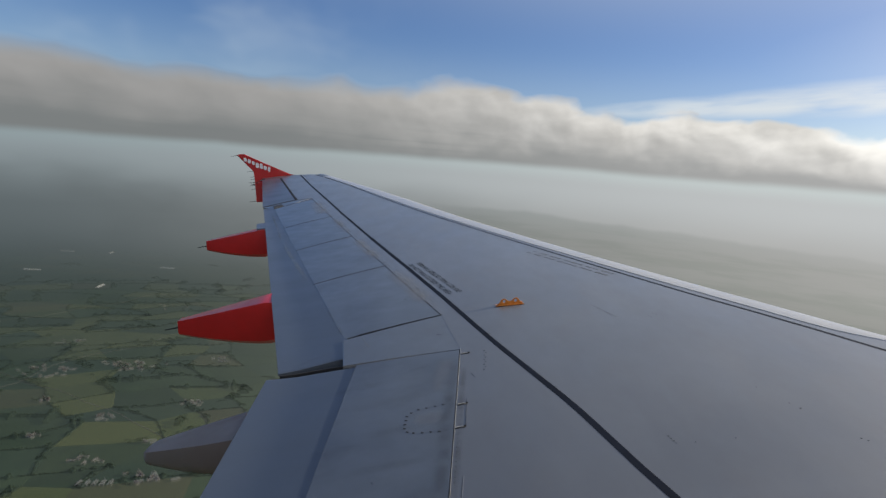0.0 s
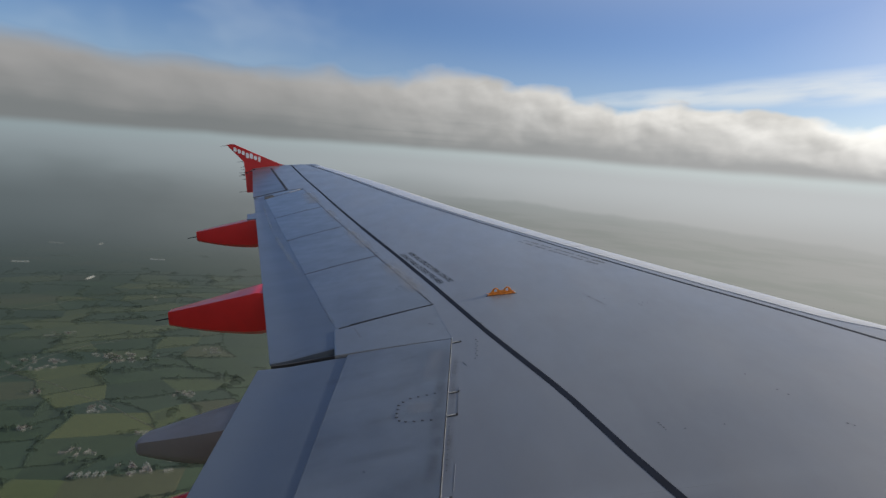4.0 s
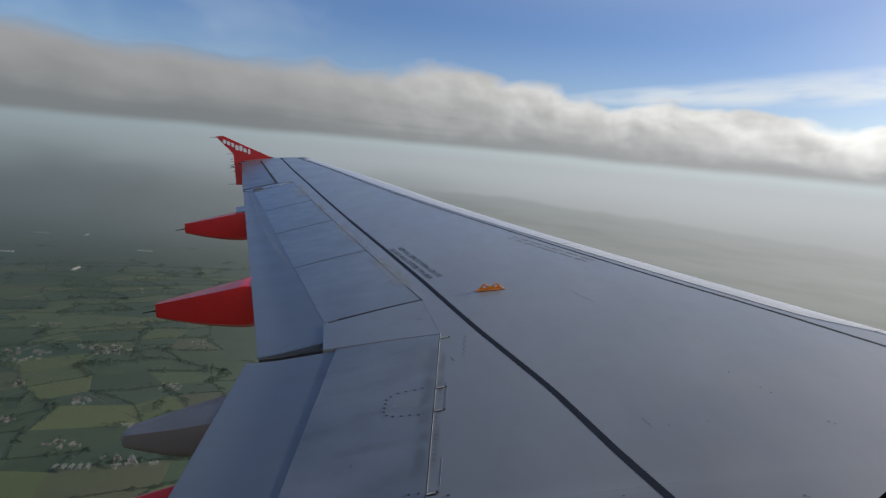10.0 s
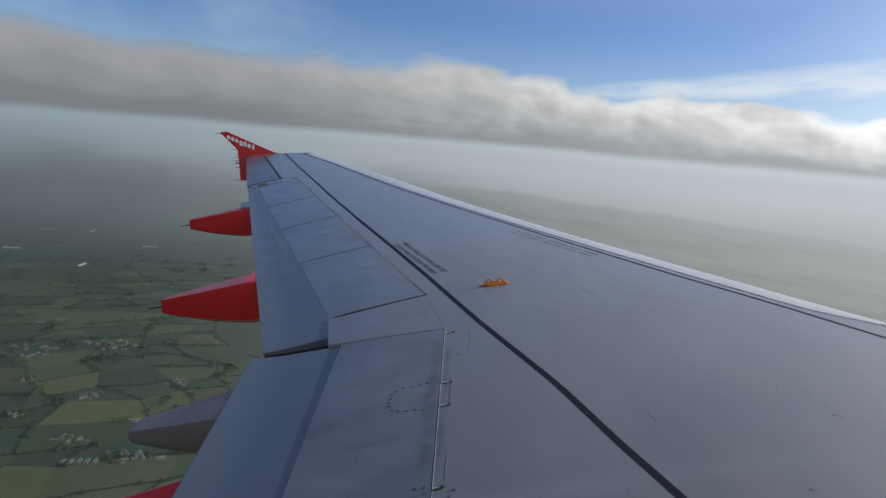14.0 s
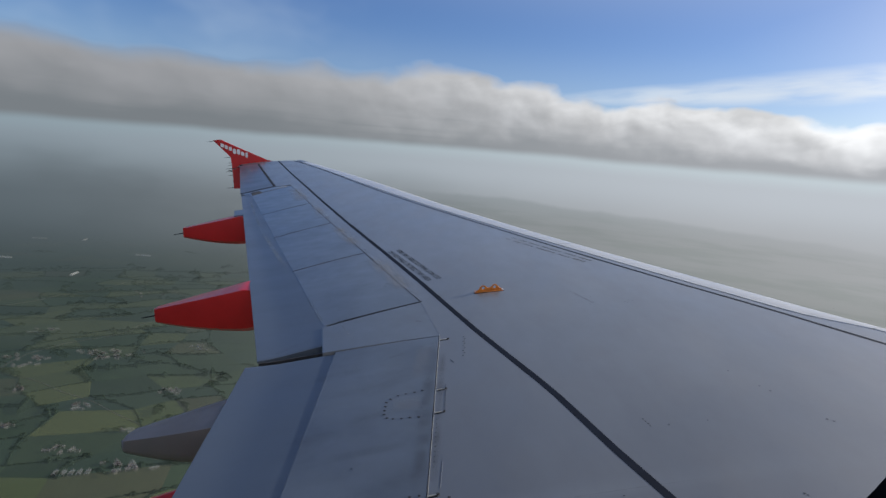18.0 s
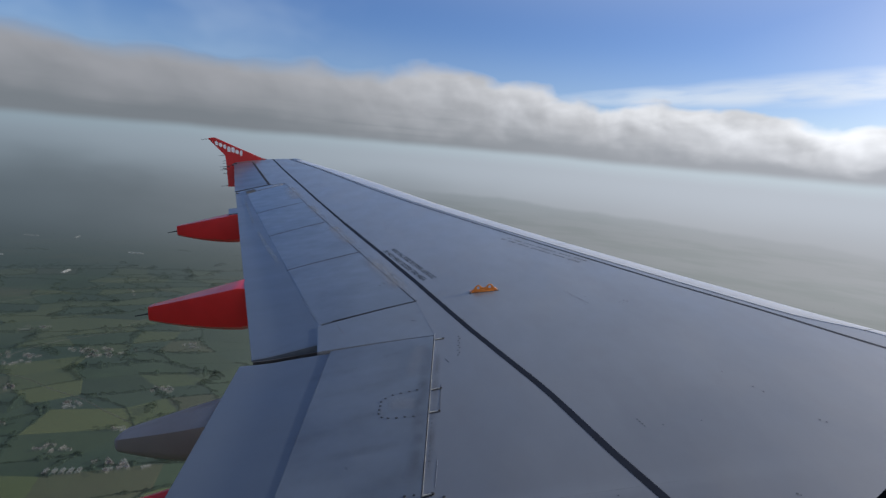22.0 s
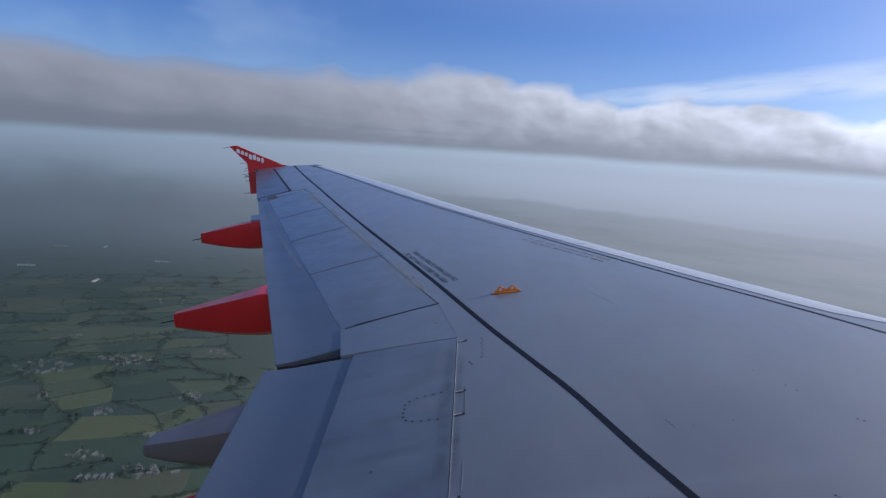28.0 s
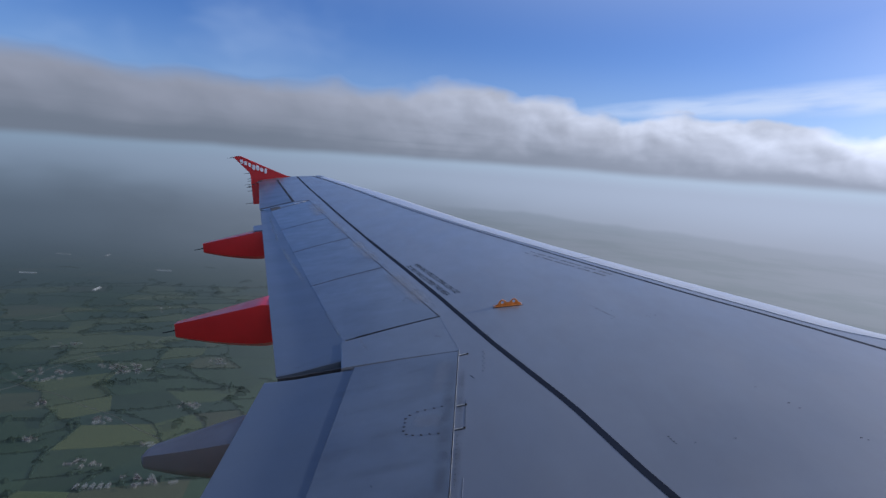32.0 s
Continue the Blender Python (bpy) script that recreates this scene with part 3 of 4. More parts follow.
fairing(8.11, -5.6, -6.78, -7.76, 0.392, -0.062, 0.437, 0.030, 0.180, 0.60, RED, "red flap track fairing with a black wick", tip_width=0.16)
fairing(11.53, -6.9, -7.75, -8.69, 0.916, 0.480, 0.955, 0.60, 0.748, 0.44, RED, "outer red flap track fairing with a black wick", tip_width=0.14)
fairing(5.67, -6.1, -6.33, -6.95, -0.030, -0.300, 0.012, -0.265, -0.165, 0.54, GREYF, "grey flap track fairing, unpainted", False, 0.22, 0.06, 62)
fairing(4.95, -6.1, -6.36, -6.98, -0.285, -0.56, -0.185, -0.47, -0.375, 0.16, RED, "red flap track fairing under the inner flap", False, 0.16)

# the shaded gap between flap edge and fairing, drawn as a dark strip
part("flap_gap_seal", strip([(-6.290, 5.74), (-6.302, 5.45)], 0.010, -0.018, depth=0.012), RUBBER_AND_SHADE, airliner, "dark strip drawn for the shaded gap above the flap fairing")
part("flap_track_cover", panel([(-7.70, 11.36), (-7.81, 11.76), (-7.95, 11.72), (-7.85, 11.36)], 0.02, 0.0, nu=5, nv=5, gap=0.0), FLAP, airliner, "small grey cover over the outer flap track", 40)

# ---- wingtip fence ----
outline = [(-9.807, 2.432), (-9.70, 2.450), (-9.631, 2.448), (-9.10, 2.195), (-8.571, 1.937), (-8.30, 1.88), (-8.40, 1.72), (-9.05, 1.30), (-9.12, 1.272), (-9.386, 1.272), (-9.40, 1.876), (-9.404, 2.025)]
bm = bmesh.new()
faces = []
for y in (TIP + 0.02, TIP + 0.075):
    faces.append(bm.faces.new([bm.verts.new((x, y, z)) for x, z in outline]))
va, vb = list(faces[0].verts), list(faces[1].verts)
for k in range(len(va)):
    bm.faces.new((va[k], va[k - 1], vb[k - 1], vb[k]))
bmesh.ops.bevel(bm, geom=[e for e in bm.edges if abs(e.verts[0].co.y - e.verts[1].co.y) < 0.001], offset=0.012, segments=2, affect="EDGES")
fence = part("wingtip_fence", bm, RED, airliner, "red wingtip fence with white lettering shapes", 40)
# plain white shapes where the airline's name stands
for k, (w, h, dz) in enumerate(((0.075, 0.075, 0), (0.075, 0.075, 0), (0.065, 0.075, 0), (0.075, 0.10, -0.02), (0.075, 0.10, 0.005), (0.075, 0.075, 0), (0.055, 0.10, 0.01))):
    x, z = -9.60 + k * 0.0945, 2.312 - k * 0.0425 + dz
    bm = bmesh.new()
    pts = []
    for t in range(12):
        a = 2 * math.pi * t / 12
        u, v = (abs(math.cos(a)) ** 0.6 * math.copysign(w * 0.56, math.cos(a)), abs(math.sin(a)) ** 0.6 * math.copysign(h * 0.62, math.sin(a)))
        pts.append((x + u * 0.93 + v * 0.1, TIP + 0.014, z - u * 0.36 + v))
    f = bm.faces.new([bm.verts.new(p) for p in pts])
    ext = bmesh.ops.extrude_face_region(bm, geom=[f])
    bmesh.ops.translate(bm, verts=[v for v in ext["geom"] if isinstance(v, bmesh.types.BMVert)], vec=(0, 0.008, 0))
    part("emblem_shape", bm, WHITE, fence, "plain white painted shape")
for x, z, l in ((-9.80, 2.42, 0.16), (-9.41, 2.03, 0.17), (-9.41, 1.90, 0.09), (-9.41, 1.84, 0.09), (-9.41, 1.76, 0.15), (-9.41, 1.69, 0.14), (-9.41, 1.60, 0.09), (-9.39, 1.30, 0.18)):
    part("static_wick", rod((x + 0.03, TIP + 0.045, z), (x - l, TIP + 0.045, z - 0.015), 0.007, tip=0.003), SCREW, fence, "thin black static wick")
for k in range(4):
    x, y = -9.14 - 0.02 * k, 16.52 - 0.22 * k
    part("static_wick", rod((x + 0.06, y, top_z(x, y) + 0.012), (x - 0.02, y, top_z(x, y) + 0.02), 0.012, tip=0.006), SCREW, airliner, "short black static wick")


# ---- things on the skin ----
def drape(me, origin, along, lift=0.0012):
    """Lays a flat mesh (x along the line, y to its left) on the wing."""
    d = Vector(along).normalized()
    s = Vector((-d.y, d.x))
    for v in me.vertices:
        p = Vector(origin) + d * v.co.x + s * v.co.y
        v.co = (p.x, p.y, top_z(p.x, p.y) + lift)


def lettering(body, origin, along, length):
    cu = bpy.data.curves.new("text", "FONT")
    cu.body, cu.size, cu.offset, cu.space_word = body, 0.1, 0.0, 1.25
    ob = new("lettering", cu)
    dg = bpy.context.evaluated_depsgraph_get()
    me = bpy.data.meshes.new_from_object(ob.evaluated_get(dg))
    bpy.data.objects.remove(ob)
    w = max(v.co.x for v in me.vertices)
    for v in me.vertices:
        v.co.x *= length / w
        v.co.y *= 0.77
    drape(me, origin, along)
    me.materials.clear()
    me.materials.append(LINE)
    return me


WORDS = "DO NOT WALK OUTSIDE THIS AREA"
part("lettering", lettering(WORDS, (-5.35, 8.43), (0.405, -1.10), 1.19), LINE, skin, "black warning words along the walkway line")
part("lettering", lettering(WORDS, (-4.80, 7.36), (-0.405, 1.10), 1.19), LINE, skin, "black warning words, facing the other way")
for row, off in enumerate((0.0, 0.085)):
    t = 0.0
    for word in (2, 3, 4, 7, 4, 4):
        l = word * 0.043
        a, b = Vector((-3.99, 8.64)), Vector((-3.40, 7.585))
        d = (b - a).normalized()
        s = Vector((-d.y, d.x)) * off
        for c in range(word):
            p = a + d * (t + c * 0.043) + s
            part("worn_mark", strip([p, p + d * 0.030], 0.030 if (c + word) % 3 else 0.020), FAINT, skin, "worn dark lettering bar")
        t += l + 0.045

# orange tie-down bracket
bm = bmesh.new()
cu = bpy.data.curves.new("plate", "CURVE")
cu.dimensions, cu.fill_mode, cu.extrude, cu.bevel_depth = "2D", "BOTH", 0.003, 0.0015


def loop(points):
    sp = cu.splines.new("POLY")
    sp.points.add(len(points) - 1)
    for p, q in zip(sp.points, points):
        p.co = (*q, 0, 1)
    sp.use_cyclic_u = True


half = [(-0.125, 0.0), (-0.120, 0.012), (-0.100, 0.020), (-0.085, 0.045), (-0.068, 0.058), (-0.050, 0.060), (-0.034, 0.050), (-0.018, 0.034), (0.0, 0.030)]
loop(half + [(-x, z) for x, z in reversed(half[:-1])])
for cx in (-0.055, 0.055):
    loop([(cx + 0.016 * math.cos(a), 0.034 + 0.016 * math.sin(a)) for a in [2 * math.pi * k / 14 for k in range(14)]])
ob = new("plate", cu)
me = bpy.data.meshes.new_from_object(ob.evaluated_get(bpy.context.evaluated_depsgraph_get()))
bpy.data.objects.remove(ob)
bx, by = -4.415, 6.885
for v in me.vertices:
    v.co.x *= 0.9
    v.co = (bx + v.co.x, by + v.co.z + 0.06 * v.co.x, top_z(bx + v.co.x, by) + v.co.y * 0.88 + 0.002)
me.materials.clear()
me.materials.append(ORANGE)
bracket = part("tie_down_bracket", me, ORANGE, airliner, "orange two-holed metal bracket on the wing")
part("foot_plate", panel([(bx + 0.118, by - 0.025), (bx + 0.118, by + 0.025), (bx - 0.125, by + 0.025), (bx - 0.125, by - 0.025)], 0.004, 0.005, nu=4, nv=4, gap=0.0), ORANGE, bracket)

# shade under the bracket's foot, painted as a dark strip
part("gasket", strip([(bx - 0.135, by - 0.030), (bx + 0.128, by - 0.024)], 0.012, 0.0016), SEALANT_AND_SHADE, bracket, "dark strip for the shade under the foot")
# glints at both ends of the bracket, painted as pale dots
for off in (-0.118, 0.112):
    part("bolt_head", dot(bx + off, by - 0.010, 0.008, 0.011), STEEL_AND_GLINT, bracket, "pale dot for the glint at the bracket end")

# hinge strip and fittings of the inner spoiler
part("hinge_strip", strip([(-4.880, 6.10), (-5.032, 4.20)], 0.0030, 0.0013, depth=0.006), SEAL, airliner, "pale metal strip along the spoiler hinge")


def hinge_fitting(y, x0, x1, wide):
    """A steel bar from the hinge onto the skin, in a dark slot, with a dark knuckle at its end."""
    bar = part("hinge_fitting", strip([(x0, y), (x1, y + 0.004)], wide * 0.8, 0.0042, depth=0.006), SEAL, airliner, "small steel hinge fitting")
    part("slot", strip([(x0, y - wide), (x1, y + 0.004 - wide)], wide * 0.9, 0.0014), SEALANT_AND_SHADE, bar)
    part("slot", strip([(x0, y + wide * 0.8), (x1, y + 0.004 + wide * 0.8)], wide * 0.5, 0.0014), FAINT, bar)
    part("knuckle", dot(x1 + wide * 0.4, y + 0.004, wide * 0.8, 0.006), SCREW, bar, "dark round knuckle")


for y, x0, x1, wide in ((6.005, -4.884, -4.828, 0.009), (5.298, -4.938, -4.884, 0.009), (5.045, -4.962, -4.908, 0.009), (4.352, -5.022, -4.976, 0.010)):
    hinge_fitting(y, x0, x1, wide)
for x, y, r in ((-5.103, 4.372, 0.008), (-5.059, 4.369, 0.007), (-4.922, 4.325, 0.008), (-4.945, 4.285, 0.006), (-5.059, 4.327, 0.005)):
    part("screw", dot(x, y, r, 0.0016), SCREW, skin if x > -5.0 else inner_spoiler)
part("cover_seam", strip([(-4.879, 5.354), (-4.903, 5.034)], 0.0035, 0.0012), FAINT, skin)
part("cover_seam", strip([(-4.937, 4.60), (-4.958, 4.40)], 0.0022, 0.0007), STEEL_AND_GLINT, skin)
part("cover_seam", strip([(-4.941, 4.60), (-4.962, 4.40)], 0.0026, 0.0006), FAINT, skin)
for k in range(11):      # row of small fasteners beside the hinge
    part("screw", dot(-4.950 - 0.0034 * k, 4.98 - 0.042 * k, 0.0042, 0.0010), FAINT, skin)
ring = [(-5.024, 5.326), (-5.072, 5.319), (-5.125, 5.314), (-5.173, 5.308), (-5.217, 5.281), (-5.242, 5.249), (-5.245, 5.205), (-5.250, 5.162),
        (-5.251, 5.120), (-5.233, 5.079), (-5.197, 5.059), (-5.148, 5.048), (-5.100, 5.044), (-5.051, 5.036)]
for x, y in ring:
    part("screw", dot(x, y, 0.0100, 0.0006), SCREW, inner_spoiler)
rng = random.Random(5)
for k in range(9):
    part("screw", dot(-4.712 + 0.011 * (k % 2) - 0.0035 * k, 6.01 - 0.037 * k, 0.0065), FAINT, skin)
for x, y in ((-3.217, 5.112), (-3.142, 4.910), (-3.118, 4.847), (-3.880, 4.709), (-3.876, 4.686), (-3.870, 4.663), (-3.867, 4.641), (-3.573, 4.631), (-3.011, 4.532), (-2.993, 4.508),
             (-3.450, 4.034), (-3.442, 4.022), (-3.774, 4.633), (-4.170, 4.163), (-3.725, 6.627), (-3.620, 6.549), (-3.671, 6.372), (-3.396, 6.372), (-3.353, 6.405), (-3.328, 6.387), (-3.384, 6.343), (-3.643, 6.406)):
    part("screw", dot(x, y, rng.uniform(0.0034, 0.0058)), FAINT, skin)
for x, y, l in ((-4.82, 5.656, 0.05), (-5.4, 4.66, 0.02)):
    part("scuff", strip([(x, y), (x - l * 0.15, y + l * 0.4), (x + l * 0.25, y - l * 0.6)], 0.004, 0.0012), FAINT, skin)
part("actuator_cover", panel([(-7.80, 12.98), (-7.88, 13.16), (-8.02, 13.08), (-7.95, 12.88)], 0.012, 0.008, nu=3, nv=3), CORE, airliner, "small dark metal cover")



# ---- grime, wear and pale patches ----
def smudge_paint(name, color, strength, scale):
    """Paint, dirt or a paler colour that thins out towards the borders of its patch and breaks up in streaks."""
    m = material(name, color, 0.6, grain=0.2, grain_scale=20.0)
    k = Nodes(m.node_tree, False)
    shader = [x for x in k.tree.nodes if x.type == "BSDF_PRINCIPLED"][0]
    uv = k.tree.nodes.new("ShaderNodeTexCoord")
    parts = k.tree.nodes.new("ShaderNodeSeparateXYZ")
    k.put(uv.outputs["UV"], parts.inputs[0])
    across = k.ramp(k.math("ABSOLUTE", k.math("SUBTRACT", parts.outputs[1], 0.5)), 0.5, 0.05)
    along = k.ramp(k.math("ABSOLUTE", k.math("SUBTRACT", parts.outputs[0], 0.5)), 0.5, 0.25)
    spots = k.ramp(k.noise(uv.outputs["Object"], scale, 4.0, 0.5), 0.22, 0.75)
    k.put(k.math("MULTIPLY", k.math("MULTIPLY", across, along), k.math("MULTIPLY", spots, strength)), shader.inputs["Alpha"])
    return m


GRIME = smudge_paint("grime", (0.06, 0.063, 0.07), 0.10, 4.0)
HINGE_GRIME = smudge_paint("hinge_grime", (0.05, 0.052, 0.055), 0.32, 6.0)
SMEAR = smudge_paint("dark_smear", (0.03, 0.032, 0.036), 0.75, 30.0)
SMEAR_THIN = smudge_paint("thin_smear", (0.05, 0.05, 0.05), 0.30, 14.0)
WEAR = smudge_paint("pale_wear", (0.26, 0.31, 0.34), 0.32, 5.0)
PALE_PATCH = smudge_paint("pale_patch", (0.29, 0.31, 0.33), 0.40, 2.0)


def smudge(name, points, width, mat, parent, label="", lift=0.0026):
    pts = [Vector(points[0])]
    for a, b in zip(points, points[1:]):
        a, b = Vector(a), Vector(b)
        k = max(2, int((b - a).length / 0.12))
        pts += [a.lerp(b, i / k) for i in range(1, k + 1)]
    bm = bmesh.new()
    uv = bm.loops.layers.uv.new("UVMap")
    rows = []
    for i, p in enumerate(pts):
        d = (pts[min(i + 1, len(pts) - 1)] - pts[max(i - 1, 0)]).normalized()
        s = Vector((-d.y, d.x)) * width
        rows.append([(bm.verts.new((q.x, q.y, top_z(q.x, q.y) + lift)), i / (len(pts) - 1), 0.5 + f) for f in (-0.5, -0.25, 0.0, 0.25, 0.5) for q in (p + s * f,)])
    for ra, rb in zip(rows, rows[1:]):
        for j in range(4):
            ring = (ra[j], rb[j], rb[j + 1], ra[j + 1])
            f = bm.faces.new([r[0] for r in ring])
            for l, r in zip(f.loops, ring):
                l[uv].uv = (r[1], r[2])
    for f in bm.faces:
        f.normal_update()
        if f.normal.z < 0:
            f.normal_flip()
    me = bpy.data.meshes.new(name)
    bm.to_mesh(me)
    bm.free()
    me.materials.append(mat)
    return part(name, me, mat, parent, label)


smudge("grime", [(-4.925, 6.06), (-5.003, 5.2), (-5.078, 4.30)], 0.110, HINGE_GRIME, inner_spoiler, "dark grime along the spoiler hinge")
smudge("grime", [(-4.862, 5.9), (-4.925, 5.2), (-5.000, 4.30)], 0.060, HINGE_GRIME, skin)
for x, y, l, w in ((-5.615, 5.0, 0.22, 0.12), (-5.354, 5.11, 0.16, 0.10), (-5.121, 4.50, 0.16, 0.18), (-5.585, 5.70, 0.20, 0.13), (-5.196, 5.855, 0.07, 0.07), (-5.50, 4.62, 0.26, 0.14), (-5.30, 4.78, 0.3, 0.10), (-5.42, 5.45, 0.3, 0.12)):
    smudge("grime", [(x + l, y + 0.02), (x - l, y - 0.02)], w, GRIME, inner_spoiler)
for x, y, l in ((-5.306, 7.368, 0.026), (-5.335, 7.32, 0.018), (-5.22, 7.577, 0.03), (-5.62, 8.62, 0.03), (-4.66, 6.30, 0.03), (-5.03, 6.40, 0.03)):
    smudge("scuff", [(x + l, y - l * 0.6), (x - l, y + l * 0.6)], 0.022, SMEAR, skin if x > -5.1 else spoilers[0] if y > 6.6 else inner_spoiler)
smudge("wear_mark", [(-7.20, 10.32), (-6.68, 8.93), (-6.41, 8.25)], 0.075, WEAR, airliner, "pale worn paint behind the spoilers")
smudge("wear_mark", [(-7.90, 12.5), (-7.45, 11.1), (-7.20, 10.32)], 0.055, WEAR, airliner)
smudge("wear_mark", [(-6.10, 7.44), (-5.80, 6.60)], 0.035, WEAR, airliner)
smudge("wear_mark", [(-5.659, 6.562), (-5.566, 6.305)], 0.022, WEAR, airliner, lift=0.009)
# paler patches on the hinge side of the outer spoilers
smudge("wear_mark", [(-5.05, 6.95), (-5.55, 8.36)], 0.26, PALE_PATCH, spoilers[0], "paler along the hinge side")
smudge("wear_mark", [(-5.66, 8.66), (-6.12, 9.95)], 0.22, PALE_PATCH, spoilers[1])
smudge("wear_mark", [(-6.25, 10.3), (-6.65, 11.45)], 0.20, PALE_PATCH, spoilers[2])
smudge("wear_mark", [(-6.85, 11.8), (-7.25, 13.1)], 0.30, PALE_PATCH, spoilers[3])
for y in (8.45, 10.06, 11.54):
    x = spoiler_hinge(y)
    smudge("grime", [(x + 0.02, y), (x - 0.55, y - 0.22)], 0.10, GRIME, airliner)
smudge("grime", [(spoiler_hinge(6.9) + 0.03, 6.9), (spoiler_hinge(9.5) + 0.03, 9.5)], 0.05, GRIME, skin, "dark grime before the spoiler hinge")
smudge("grime", [(spoiler_hinge(9.5) + 0.03, 9.5), (spoiler_hinge(13.2) + 0.03, 13.2)], 0.05, GRIME, skin)
smudge("grime", [(-5.85, 6.40), (-6.16, 6.20)], 0.09, GRIME, airliner)

smudge("scuff", [(-3.77, 6.74), (-3.70, 6.55), (-3.64, 6.37)], 0.030, SMEAR_THIN, skin)
smudge("wear_mark", [(-5.02, 5.18), (-5.22, 5.19)], 0.20, PALE_PATCH, inner_spoiler)
smudge("wear_mark", [(-4.99, 5.98), (-5.06, 5.45)], 0.16, PALE_PATCH, inner_spoiler)

# ---- fuselage side with the cabin window ----
RADIUS, AXIS = 1.975, 1.05
WX, WZ, HW, HH, CR = -5.036, 1.520, 0.205, 0.205, 0.10


def hull(x, z, r=RADIUS):
    return (x, math.sqrt(max(0.0, r * r - (z - AXIS) ** 2)), z)


bm = bmesh.new()
xs = [-13.0, -11.0, -9.0, -7.0, WX - 0.35, WX + 0.35, -3.0, -1.0, 1.5, 4.0, 6.5]
t0, t1 = math.asin((WZ - 0.32 - AXIS) / RADIUS), math.asin((WZ + 0.32 - AXIS) / RADIUS)
ts = [t0 + (t1 - t0) * k / 8 for k in range(9)]
ts += [t1 + (2 * math.pi - (t1 - t0)) * k / 48 for k in range(1, 48)]
for r in (RADIUS, RADIUS - 0.10):
    vs = [[bm.verts.new((x, r * math.cos(t), AXIS + r * math.sin(t))) for t in ts] for x in xs]
    for i in range(len(xs) - 1):
        for k in range(len(ts)):
            if not (i == 4 and k < 8):
                bm.faces.new((vs[i][k], vs[i + 1][k], vs[i + 1][(k + 1) % len(ts)], vs[i][(k + 1) % len(ts)]))
for row in (vs[0], vs[-1]):
    bm.faces.new(row)
part("fuselage_skin", bm, SKIN, airliner, "white curved fuselage side", 40)


def window_ring(grow):
    pts = []
    for k in range(72):
        a = 2 * math.pi * k / 72
        sx, sz = math.copysign(1, math.cos(a)), math.copysign(1, math.sin(a))
        pts.append((WX + sx * (HW - CR) + (CR + grow) * math.cos(a), WZ + sz * (HH - CR) + (CR + grow) * math.sin(a)))
    return pts


bm = bmesh.new()
inner = [bm.verts.new(hull(x, z)) for x, z in window_ring(0.0)]
deep = [bm.verts.new(hull(x, z, RADIUS - 0.11)) for x, z in window_ring(0.10)]
outer = []
for k in range(72):
    a = 2 * math.pi * k / 72
    s = 1 / max(abs(math.cos(a)), abs(math.sin(a)))
    outer.append(bm.verts.new(hull(WX + 0.36 * s * math.cos(a), WZ + 0.325 * s * math.sin(a), RADIUS + 0.002)))
for k in range(72):
    bm.faces.new((inner[k], inner[k - 1], outer[k - 1], outer[k]))
    bm.faces.new((inner[k], inner[k - 1], deep[k - 1], deep[k]))
part("window_surround", bm, RUBBER_AND_SHADE, airliner, "dark rounded cabin window surround", 40)

# ---- ground ----
NEAR_HAZE, HAZE_REACH = 700.0, 1400.0     # metres


